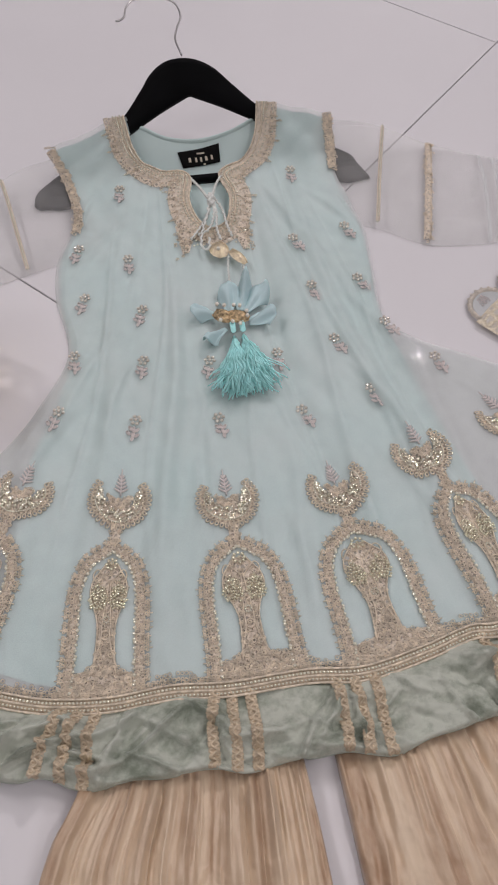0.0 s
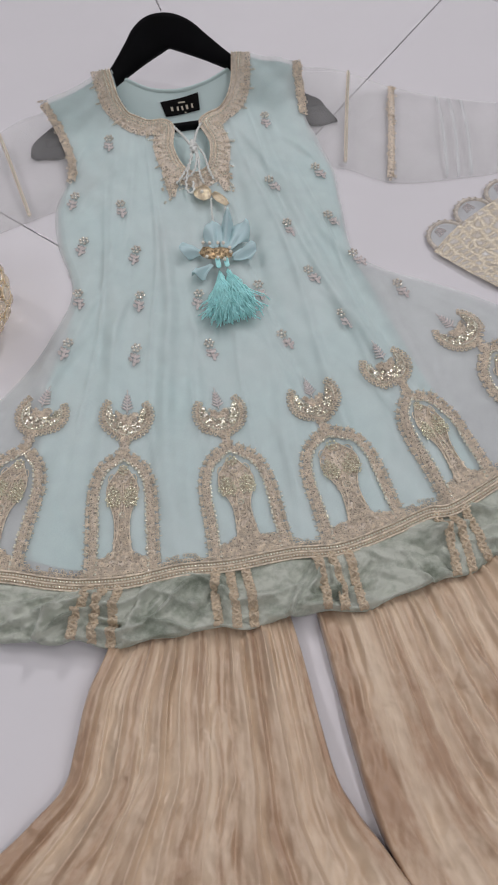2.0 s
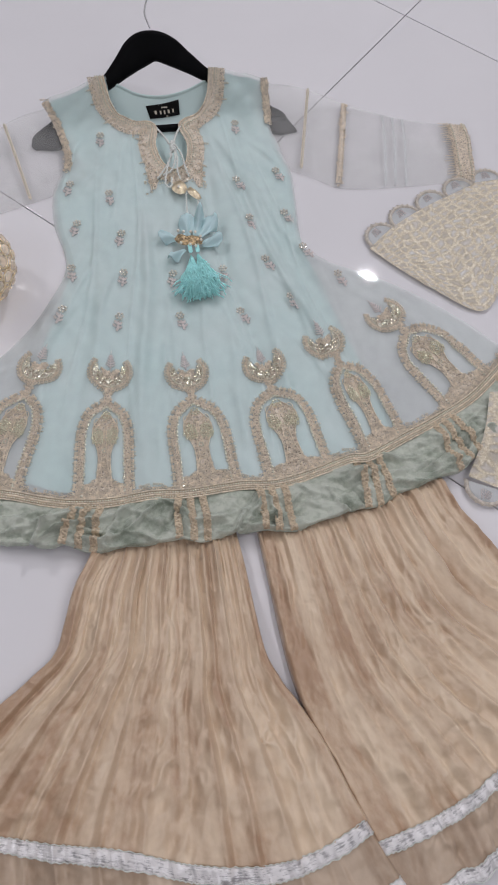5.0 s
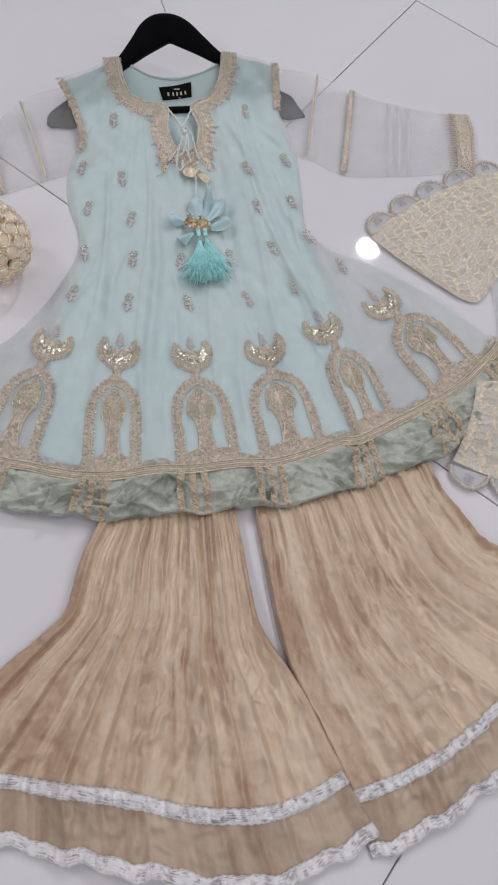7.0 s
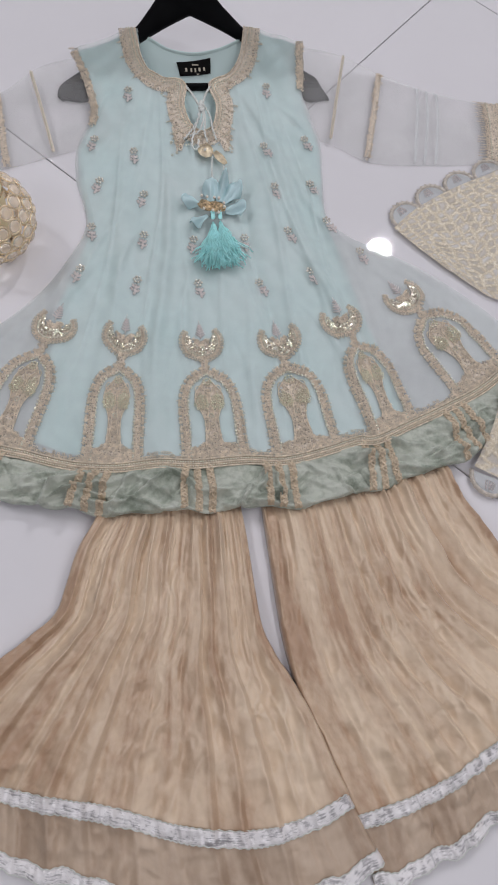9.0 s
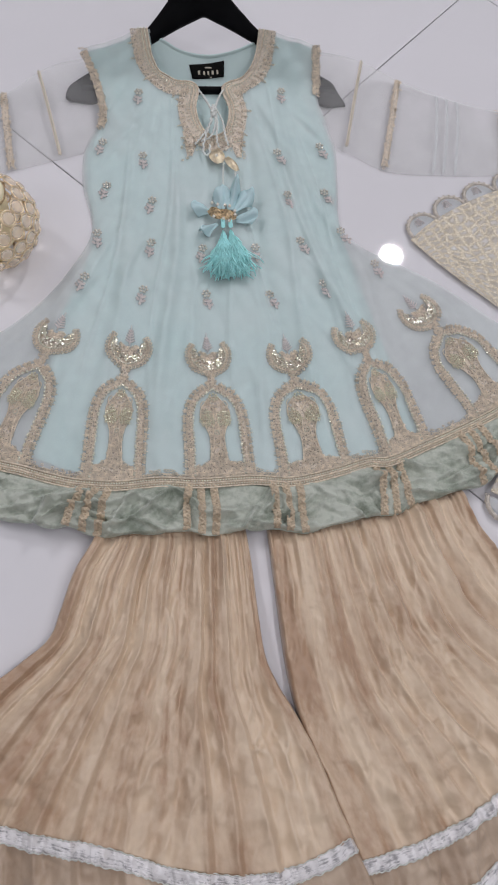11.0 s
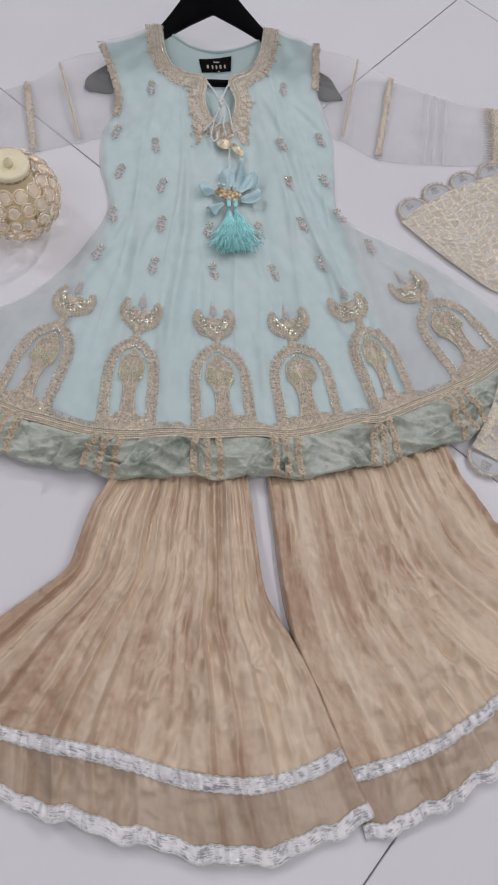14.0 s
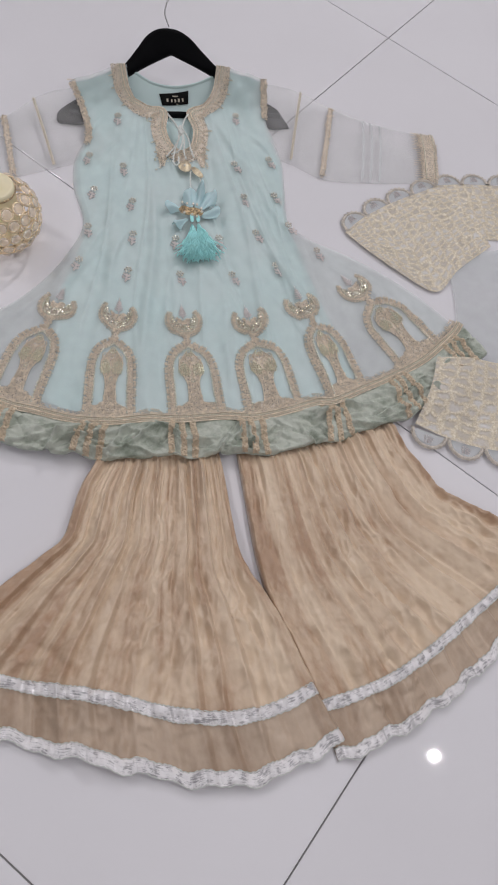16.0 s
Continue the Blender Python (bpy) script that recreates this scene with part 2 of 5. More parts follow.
# ---- building helpers ----
def spline(pts, n):
    """n points at even steps along a smooth curve through pts."""
    p = [np.array(q, float) for q in pts]
    p = [2 * p[0] - p[1]] + p + [2 * p[-1] - p[-2]]
    fine = []
    for i in range(1, len(p) - 2):
        a, b, c, d = p[i - 1:i + 3]
        for u in np.linspace(0, 1, 24, endpoint=False):
            fine.append(0.5 * (2 * b + (c - a) * u + (2 * a - 5 * b + 4 * c - d) * u * u + (3 * b - a - 3 * c + d) * u ** 3))
    fine.append(p[-2])
    fine = np.array(fine)
    s = np.concatenate([[0], np.cumsum(np.linalg.norm(np.diff(fine, axis=0), axis=1))])
    t = np.linspace(0, s[-1], n)
    return np.stack([np.interp(t, s, fine[:, k]) for k in range(fine.shape[1])], 1)


def normals(path):
    """Unit normals of a flat path, to the left of its run."""
    d = np.gradient(path[:, :2], axis=0)
    d /= np.linalg.norm(d, axis=1, keepdims=True) + 1e-12
    return np.stack([-d[:, 1], d[:, 0]], 1)


def coons(top, bottom, left, right):
    """Fills four curves; rows run from top to bottom."""
    nu, nv = len(top), len(left)
    u, v = np.linspace(0, 1, nu)[None, :, None], np.linspace(0, 1, nv)[:, None, None]
    a = (1 - v) * top[None] + v * bottom[None] + (1 - u) * left[:, None] + u * right[:, None]
    b = (1 - u) * (1 - v) * top[0] + u * (1 - v) * top[-1] + (1 - u) * v * bottom[0] + u * v * bottom[-1]
    return a - b


def link_mesh(name, me, material, parent=None, label=""):
    me.materials.append(material)
    ob = new(name, me)
    ob.parent = parent
    if label:
        ob["label"] = label
    return ob


def grid(name, xy, z, material, parent, label="", keep=None, thick=0.0, uv=None):
    """A sheet from a grid of places and heights; keep tells which faces stay."""
    nv, nu = xy.shape[:2]
    co = np.concatenate([xy, z[..., None]], 2).reshape(-1, 3)
    i = np.arange(nv * nu).reshape(nv, nu)
    f = np.stack([i[1:, :-1], i[1:, 1:], i[:-1, 1:], i[:-1, :-1]], -1).reshape(-1, 4)
    if keep is not None:
        mid = co[f].mean(1)
        f = f[keep(mid[:, 0], mid[:, 1])]
    me = bpy.data.meshes.new(name)
    me.from_pydata(co.tolist(), [], f.tolist())
    me.polygons.foreach_set("use_smooth", np.ones(len(f), bool))
    if uv is None:
        su = np.concatenate([np.zeros((nv, 1)), np.cumsum(np.linalg.norm(np.diff(xy, axis=1), axis=2), 1)], 1).max(0) 
        sv = np.concatenate([np.zeros((1, nu)), np.cumsum(np.linalg.norm(np.diff(xy, axis=0), axis=2), 0)], 0).max(1)
        uv = np.stack(np.broadcast_arrays(su[None, :], sv[:, None]), -1)
    flat = uv.reshape(-1, 2)[f.reshape(-1)]
    me.uv_layers.new(name="map").data.foreach_set("uv", flat.ravel())
    ob = link_mesh(name, me, material, parent, label)
    if thick:
        mod = ob.modifiers.new("thickness", "SOLIDIFY")
        mod.thickness, mod.offset = thick, -1
    return ob


class Bits:
    """Gathers many small shapes into one mesh."""

    def __init__(self):
        self.v, self.f, self.n = [], [], 0

    def add(self, co, faces):
        self.v.append(np.asarray(co, float))
        self.f += [[k + self.n for k in q] for q in faces]
        self.n += len(co)

    def done(self, name, material, parent, label=""):
        me = bpy.data.meshes.new(name)
        me.from_pydata(np.concatenate(self.v).tolist(), [], self.f)
        me.polygons.foreach_set("use_smooth", np.ones(len(self.f), bool))
        return link_mesh(name, me, material, parent, label)

    def bead(self, p, r, flat=0.8):
        self.add(BEAD_CO * (r, r, r * flat) + np.asarray(p), BEAD_F)

    def ring(self, p, r, wire, tilt=0.0, turn=0.0, squash=1.0):
        a = RING_A
        q = np.stack([(r + wire * RING_C) * np.cos(a) * squash, (r + wire * RING_C) * np.sin(a), wire * RING_S], 1)
        c, s = math.cos(turn), math.sin(turn)
        q = q @ np.array([[c, s, 0], [-s, c, 0], [0, 0, 1]])
        q[:, 2] += q[:, 0] * tilt
        self.add(q + np.asarray(p), RING_F)

    def tube(self, path, r, sides=5, taper=None):
        p = np.asarray(path, float)
        d = np.gradient(p, axis=0)
        d /= np.linalg.norm(d, axis=1, keepdims=True) + 1e-12
        side = np.cross(d, (0, 0, 1.0))
        side /= np.linalg.norm(side, axis=1, keepdims=True) + 1e-9
        up = np.cross(side, d)
        a = np.linspace(0, 2 * math.pi, sides, endpoint=False)
        rr = r * (np.ones(len(p)) if taper is None else taper)
        co = p[:, None] + rr[:, None, None] * (np.cos(a)[None, :, None] * side[:, None] + np.sin(a)[None, :, None] * up[:, None])
        n = len(p)
        faces = [[i * sides + k, i * sides + (k + 1) % sides, (i + 1) * sides + (k + 1) % sides, (i + 1) * sides + k] for i in range(n - 1) for k in range(sides)]
        faces += [list(range(sides))[::-1], [(n - 1) * sides + k for k in range(sides)]]
        self.add(co.reshape(-1, 3), faces)

    def strip(self, path, w0, w1, zf, lift=0.0008):
        """A flat band that lies on a height zf, from w0 to w1 left of the path."""
        nrm = normals(path)
        w0, w1 = np.broadcast_to(w0, len(path)), np.broadcast_to(w1, len(path))
        rows = [path[:, :2] + nrm * (w0 + (w1 - w0) * k)[:, None] for k in (0, 0.33, 0.67, 1)]
        arch = (0.2, 1, 1, 0.2)
        co = np.concatenate([np.stack([r[:, 0], r[:, 1], zf(r[:, 0], r[:, 1]) + lift * (0.4 + a)], 1) for r, a in zip(rows, arch)])
        n = len(path)
        faces = [[j * n + i, j * n + i + 1, (j + 1) * n + i + 1, (j + 1) * n + i] for j in range(3) for i in range(n - 1)]
        self.add(co, faces)


def _sphere(nu, nv):
    co = [(0, 0, 1)]
    for j in range(1, nv):
        t = math.pi * j / nv
        co += [(math.sin(t) * math.cos(2 * math.pi * i / nu), math.sin(t) * math.sin(2 * math.pi * i / nu), math.cos(t)) for i in range(nu)]
    co.append((0, 0, -1))
    f = [[0, 1 + i, 1 + (i + 1) % nu] for i in range(nu)]
    for j in range(nv - 2):
        a, b = 1 + j * nu, 1 + (j + 1) * nu
        f += [[a + i, b + i, b + (i + 1) % nu, a + (i + 1) % nu] for i in range(nu)]
    a = 1 + (nv - 2) * nu
    f += [[a + i, len(co) - 1, a + (i + 1) % nu] for i in range(nu)]
    return np.array(co), f


BEAD_CO, BEAD_F = _sphere(6, 4)
_ra, _rb = np.meshgrid(np.linspace(0, 2 * math.pi, 9, endpoint=False), np.linspace(0, 2 * math.pi, 3, endpoint=False), indexing="ij")
RING_A, RING_C, RING_S = _ra.ravel(), np.cos(_rb).ravel(), np.sin(_rb).ravel()
RING_F = [[i * 3 + k, ((i + 1) % 9) * 3 + k, ((i + 1) % 9) * 3 + (k + 1) % 3, i * 3 + (k + 1) % 3] for i in range(9) for k in range(3)]


def rough(x, y, scale, octaves=3, seed=0.0):
    """Smooth noise on arrays, about -1 to 1."""
    out = np.zeros(np.shape(x))
    flat = out.ravel()
    for i, (a, b) in enumerate(zip(np.ravel(x), np.ravel(y))):
        v, amp, s = 0.0, 1.0, scale
        for _ in range(octaves):
            v += amp * noise.noise((a * s + seed, b * s - seed, seed * 1.7))
            amp, s = amp * 0.5, s * 2.1
        flat[i] = v
    return out


def rng(seed):
    return np.random.default_rng(seed)


def thing(name, at, label, category, group="", kind=""):
    ob = new(name)
    ob.empty_display_size = 0.05
    ob.location = at
    return tagged(ob, label, category, group, kind)


def box(name, lo, hi, material, parent=None, bevel=0.0, label=""):
    bm = bmesh.new()
    bmesh.ops.create_cube(bm, size=1)
    for v in bm.verts:
        v.co = [l + (h - l) * (c + 0.5) for l, h, c in zip(lo, hi, v.co)]
    if bevel:
        bmesh.ops.bevel(bm, geom=bm.edges[:], offset=bevel, segments=2, affect="EDGES", profile=0.5)
    me = bpy.data.meshes.new(name)
    bm.to_mesh(me)
    bm.free()
    return link_mesh(name, me, material, parent, label)


# ---- the room ----
X0, X1, Y0, Y1 = -2.7, 2.9, -2.9, 4.4
floor = box("floor", (X0, Y0, -0.05), (X1, Y1, -0.003), GROUT)
tagged(floor, "polished white porcelain tiles laid diagonally with dark grout", "floor", kind="structure")
ceiling = box("ceiling", (X0, Y0, CEIL), (X1, Y1, CEIL + 0.1), CEILING)
tagged(ceiling, "plain white painted ceiling", "ceiling", kind="structure")
for nm, lo, hi in (("wall_north", (X0, Y1, -0.05), (X1, Y1 + 0.12, CEIL)), ("wall_south", (X0, Y0 - 0.12, -0.05), (X1, Y0, CEIL)),
                   ("wall_west", (X0 - 0.12, Y0, -0.05), (X0, Y1, CEIL)), ("wall_east", (X1, Y0, -0.05), (X1 + 0.12, Y1, CEIL))):
    tagged(box(nm, lo, hi, WALL), "plain pale grey painted wall", "wall", kind="structure")


def downlight(x, y, d, square=False):
    ob = thing("ceiling_light", (x, y, CEIL), "white ceiling light, the unseen ones added as fill", "ceiling light", "ceiling lights")
    r = d / 2
    b = Bits()
    if square:
        corner = [(-r, -r), (r, -r), (r, r), (-r, r), (-r, -r), (r, -r)]
        b.tube(np.array([(cx * 1.04, cy * 1.04, -0.012) for cx, cy in corner[:5]]), 0.012, 6)
    else:
        a = np.linspace(0, 2 * math.pi, 33)
        b.tube(np.stack([np.cos(a) * r * 1.1, np.sin(a) * r * 1.1, a * 0 - 0.012], 1), 0.012, 6)
    b.done("frame", WALL, ob)


# frames for the two reflected lamps and for all the added fill
for x, y, d, watts in SPOTS:
    downlight(x, y, d)
for x, y in FILL_PANELS:
    downlight(x, y, 0.58, True)

# ---- the dress: outline curves, left and right as it lies ----
TRIM = [(-0.372, 0.305), (-0.32, 0.262), (-0.250, 0.218), (-0.211, 0.204), (-0.170, 0.191), (-0.129, 0.186), (-0.089, 0.188), (-0.050, 0.185), (-0.003, 0.186), (0.035, 0.183),
        (0.075, 0.190), (0.109, 0.199), (0.130, 0.199), (0.167, 0.213), (0.214, 0.232), (0.256, 0.252), (0.303, 0.288), (0.318, 0.305)]
HEM = [(-0.405, 0.262), (-0.34, 0.208), (-0.250, 0.166), (-0.212, 0.156), (-0.171, 0.147), (-0.150, 0.139), (-0.110, 0.141), (-0.062, 0.137), (-0.010, 0.138), (0.035, 0.134), (0.075, 0.140),
       (0.110, 0.144), (0.145, 0.154), (0.200, 0.167), (0.240, 0.184), (0.284, 0.213), (0.344, 0.258)]
SHOULDER = [(-0.164, 0.730), (-0.082, 0.767), (-0.014, 0.770), (0.052, 0.771), (0.122, 0.748)]
ORG_L = [(-0.164, 0.730), (-0.150, 0.686), (-0.143, 0.635), (-0.160, 0.592), (-0.162, 0.540), (-0.152, 0.480), (-0.176, 0.428), (-0.208, 0.386), (-0.252, 0.350), (-0.32, 0.322), (-0.372, 0.305)]
ORG_R = [(0.122, 0.748), (0.116, 0.708), (0.112, 0.655), (0.127, 0.598), (0.124, 0.545), (0.120, 0.482), (0.140, 0.456), (0.182, 0.431), (0.228, 0.400), (0.280, 0.352), (0.318, 0.305)]
LIN_L = [(-0.162, 0.726), (-0.148, 0.686), (-0.141, 0.635), (-0.157, 0.592), (-0.158, 0.540), (-0.150, 0.480), (-0.164, 0.424), (-0.191, 0.351), (-0.211, 0.222)]
LIN_R = [(0.120, 0.744), (0.114, 0.708), (0.110, 0.655), (0.124, 0.598), (0.122, 0.545), (0.119, 0.482), (0.139, 0.365), (0.159, 0.286), (0.174, 0.220)]
LIN_B = [(-0.211, 0.222), (-0.147, 0.200), (-0.052, 0.194), (0.021, 0.194), (0.077, 0.202), (0.13, 0.209), (0.174, 0.220)]
NECK = [(a, c - 0.007) for a, c in ((-0.086, 0.774), (-0.079, 0.718), (-0.060, 0.692), (-0.031, 0.681), (-0.034, 0.648), (-0.027, 0.622), (-0.013, 0.613), (0.000, 0.622), (0.006, 0.650), (0.000, 0.681),
        (0.028, 0.700), (0.042, 0.729), (0.052, 0.778))]
HX = -0.014


def in_neck(x, y):
    """Inside the open neck, or the drop-shaped slit below it."""
    e = np.abs((x - HX) / 0.068) ** 3 + np.clip((0.768 - y) / 0.090, 0, 9) ** 3
    drop = ((x - HX) / 0.0185) ** 2 + ((y - 0.638) / 0.034) ** 2
    slit = (np.abs(x - HX) < 0.0155) & (np.abs(y - 0.664) < 0.026)
    return ((e < 1) & (y > 0.653)) | (drop < 1) | slit


FOLDS = [(-0.072, 0.20, 0.56, 0.007, 0.0035), (0.035, 0.24, 0.62, 0.009, -0.0025), (0.10, 0.22, 0.60, 0.008, 0.0035), (0.135, 0.24, 0.50, 0.009, 0.003),
         (-0.125, 0.24, 0.60, 0.010, 0.003), (-0.02, 0.36, 0.60, 0.012, -0.0022), (0.062, 0.24, 0.62, 0.0045, 0.0018), (-0.048, 0.22, 0.44, 0.004, 0.0013), (0.012, 0.20, 0.40, 0.005, 0.0014), (-0.108, 0.46, 0.66, 0.006, 0.0015), (-0.175, 0.22, 0.46, 0.011, 0.003),
         (-0.083, 0.25, 0.62, 0.0022, 0.0012), (0.028, 0.22, 0.52, 0.0020, 0.0012), (-0.008, 0.20, 0.42, 0.0022, 0.0011), (0.088, 0.30, 0.62, 0.0024, 0.0013), (-0.140, 0.30, 0.56, 0.0024, 0.0012), (0.118, 0.26, 0.56, 0.0022, 0.0012)]


# slanting creases: middle, slope in radians, half length, half width, height
CREASES = [(-0.135, 0.455, 1.05, 0.050, 0.0045, 0.0034), (-0.165, 0.395, 1.0, 0.050, 0.006, 0.0034), (-0.112, 0.430, 1.25, 0.060, 0.004, 0.0024), (-0.12, 0.60, 0.9, 0.030, 0.004, 0.0026),
           (-0.136, 0.63, 1.2, 0.030, 0.003, 0.0026), (0.086, 0.545, -1.25, 0.060, 0.0045, 0.0034), (0.060, 0.600, -1.3, 0.055, 0.004, 0.0028), (0.112, 0.470, -1.2, 0.060, 0.005, 0.0034),
           (0.096, 0.400, -1.2, 0.060, 0.0045, 0.0030), (0.030, 0.350, -1.35, 0.050, 0.004, 0.0022), (-0.056, 0.345, 1.5, 0.060, 0.0022, 0.0022), (0.10, 0.62, -0.9, 0.028, 0.004, 0.0026),
           (-0.075, 0.285, 1.4, 0.050, 0.005, 0.0024), (0.012, 0.265, -1.5, 0.045, 0.004, 0.0022), (0.110, 0.300, -1.2, 0.050, 0.004, 0.0026), (-0.03, 0.43, 0.4, 0.035, 0.004, 0.0016),
           (0.21, 0.36, -0.9, 0.060, 0.005, 0.0026), (0.25, 0.33, -0.8, 0.050, 0.004, 0.0022), (-0.24, 0.33, 0.9, 0.050, 0.005, 0.0026)]


def dress_z(x, y):
    """The height of the dress's outer cloth: it lies on the hanger and in soft folds."""
    x, y = np.asarray(x, float), np.asarray(y, float)
    z = 0.0065 + 0.0088 / (1 + np.exp(-(y - 0.630) * 60)) * np.exp(-((x - HX) / 0.24) ** 4)
    spread = np.clip((1.15 - y) / 0.75, 0.5, 1.4)
    a = HX + (x - HX) / spread
    for c, lo, hi, w, h in FOLDS:
        env = 1 / (1 + np.exp(-(y - lo) * 50)) / (1 + np.exp((y - hi) * 30))
        z = z + 1.7 * h * env * np.exp(-((a - c - 0.006 * np.sin(y * 17 + c * 90)) / w) ** 2)
    z = z + 0.0016 * np.sin(a * 70 + 3 * np.sin(y * 9)) * np.sin(y * 14 + a * 11) + 0.0009 * np.sin(x * 210 + 4 * np.sin(y * 31)) * np.sin(y * 60 + x * 40)
    for cx, cy, th, ln, wd, h in CREASES:
        du, dv = (x - cx) * math.cos(th) + (y - cy) * math.sin(th), (y - cy) * math.cos(th) - (x - cx) * math.sin(th)
        dv = dv + 2.0 * du * du
        z = z + h * np.exp(-(du / ln) ** 2 - (dv / np.where(dv > 0, wd * 1.7, wd * 0.7)) ** 2)
    side = np.abs(x - HX)
    z = z - 0.0008 * (1 / (1 + np.exp(-(side - 0.24) * 60)))
    return np.maximum(z, 0.0022)


def edge_fade(shape, w=0.06):
    nv, nu = shape
    u = np.minimum(np.linspace(0, 1, nu), np.linspace(1, 0, nu)) / w
    return np.clip(u, 0, 1)[None, :] ** 0.5 * np.ones((nv, 1))


dress = thing("tunic_dress", (HX, 0.45, 0), "pale mint embroidered organza tunic with sage velvet border laid flat", "dress")
dress_at = dress.location.copy()


def sew(ob):
    """Keeps a part where it was drawn, under its thing."""
    up = ob.parent
    while up.parent:
        up = up.parent
    ob.matrix_parent_inverse = Matrix.Translation(up.location).inverted() if ob.parent == up else Matrix.Identity(4)
    return ob


NU, NV = 200, 210
top, lf, rt = spline(SHOULDER, NU), spline(ORG_L, NV), spline(ORG_R, NV)
xy = coons(top, spline(TRIM, NU), lf, rt)
z = dress_z(xy[..., 0], xy[..., 1])
fade = np.maximum(edge_fade(z.shape, 0.04), np.clip((xy[..., 1] - 0.60) * 30, 0, 1))
sew(grid("overlay", xy, 0.0015 + (z - 0.0015) * fade, ORGANZA, dress, "sheer mint organza overlay", keep=lambda x, y: ~in_neck(x, y)))
back = np.stack([xy[..., 0], xy[..., 1] - 0.002], -1)
sew(grid("back_overlay", back[::2, ::2], (0.0012 + 0.2 * (z - 0.0015) * fade)[::2, ::2], ORGANZA_BACK, dress, "sheer back of the skirt", keep=lambda x, y: (y < 0.50) & (np.abs(x - HX) > 0.10)))
xy = coons(spline([(a * 0.985 - 0.0003, b - 0.004) for a, b in SHOULDER], NU), spline(LIN_B, NU), spline(LIN_L, NV), spline(LIN_R, NV))
z = dress_z(xy[..., 0], xy[..., 1]) - 0.0018
sew(grid("lining", xy, 0.001 + (z - 0.001) * np.maximum(edge_fade(z.shape, 0.03), np.clip((xy[..., 1] - 0.60) * 30, 0, 1)), LINING, dress, "opaque mint lining", keep=lambda x, y: ~in_neck(x, y)))
# inside of the back, seen in the open neck
xy = coons(spline([(-0.10, 0.772), (-0.070, 0.765), (-0.045, 0.745), (-0.014, 0.738), (0.018, 0.746), (0.042, 0.760), (0.066, 0.768)], 50),
           spline([(-0.10, 0.59), (-0.014, 0.585), (0.07, 0.59)], 50), spline([(-0.10, 0.772), (-0.10, 0.59)], 50), spline([(0.066, 0.768), (0.07, 0.59)], 50))
z = 0.0022 + 0.0006 * np.sin(xy[..., 0] * 80 + xy[..., 1] * 50)
sew(grid("back_lining", xy, z, PALE_LINING, dress, "inside of the back with a rolled neck edge"))
b = Bits()
e = spline([(-0.086, 0.770), (-0.070, 0.765), (-0.045, 0.745), (-0.014, 0.738), (0.018, 0.746), (0.042, 0.760), (0.053, 0.766)], 50)
b.tube(np.column_stack([e, np.full(50, 0.003)]), 0.0022, 6)
sew(b.done("neck_binding", PALE_LINING, dress))

# velvet border
NU = 640
t_curve, h_curve = spline(TRIM, NU), spline(HEM, NU)
s = np.linspace(0, 1, NU)
wave = 0.0022 * np.sin(s * 60) + 0.0016 * np.sin(s * 113 + 1)
h_curve[:, 1] += wave * 0.8
rows = np.linspace(-0.02, 1, 52)[:, None, None]
xy = t_curve[None] * (1 - rows) + h_curve[None] * rows
X, Y = xy[..., 0], xy[..., 1]
crumple = rough(X * 0.9 + Y * 0.4, Y * 1.5, 26, 2, 2.0)
v = rows[..., 0] * np.ones((1, NU))
crease = 1 - np.abs(rough(X * 0.55 + Y * 0.6, Y * 1.2, 42, 2, 7.0)) * 2.4
tame = np.clip(v / 0.25, 0.12, 1)
# sharp folds at all angles, closest together beside the braids
g = rng(21)
folds = np.zeros(X.shape)
for k in range(130):
    if k % 3:
        fx = g.uniform(-0.39, 0.33)
    else:
        fx = g.choice((-0.33, -0.245, -0.146, -0.050, 0.028, 0.128, 0.215, 0.296)) + g.choice((-1, 1)) * g.uniform(0.012, 0.024)
    fy = np.interp(fx, h_curve[:, 0], h_curve[:, 1]) + g.uniform(0.0, 0.045)
    th, ln, wd = g.normal(0.45 if k % 2 else -0.5, 0.5), g.uniform(0.010, 0.034), g.uniform(0.003, 0.009)
    du = (X - fx) * math.cos(th) + (Y - fy) * math.sin(th)
    dv = (Y - fy) * math.cos(th) - (X - fx) * math.sin(th) + 8 * du * du * g.normal(0, 1)
    rise = np.exp(-(du / ln) ** 2) * np.where(dv > 0, np.clip(1 - dv / wd, 0, 1), np.clip(1 + dv / (wd * g.uniform(0.3, 0.9)), 0, 1))
    folds += g.uniform(0.0030, 0.0085) * (1 if g.random() < 0.72 else -0.8) * rise
z = 0.0095 + 0.0035 * tame + tame * (0.0062 * crumple + folds + 0.0035 * np.clip(crease, 0, 1) ** 1.3) * (1 - 0.45 / (1 + np.exp(-(np.abs(X - HX) - 0.24) * 80))) + 0.004 * np.exp(-((X - 0.2 - 0.03 * v) / 0.006) ** 2) * v
z = np.maximum(z, 0.0085) * np.clip((1.04 - v) / 0.08, 0.0, 1) ** 0.5 + 0.0007
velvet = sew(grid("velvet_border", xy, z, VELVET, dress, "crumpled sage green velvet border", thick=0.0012))


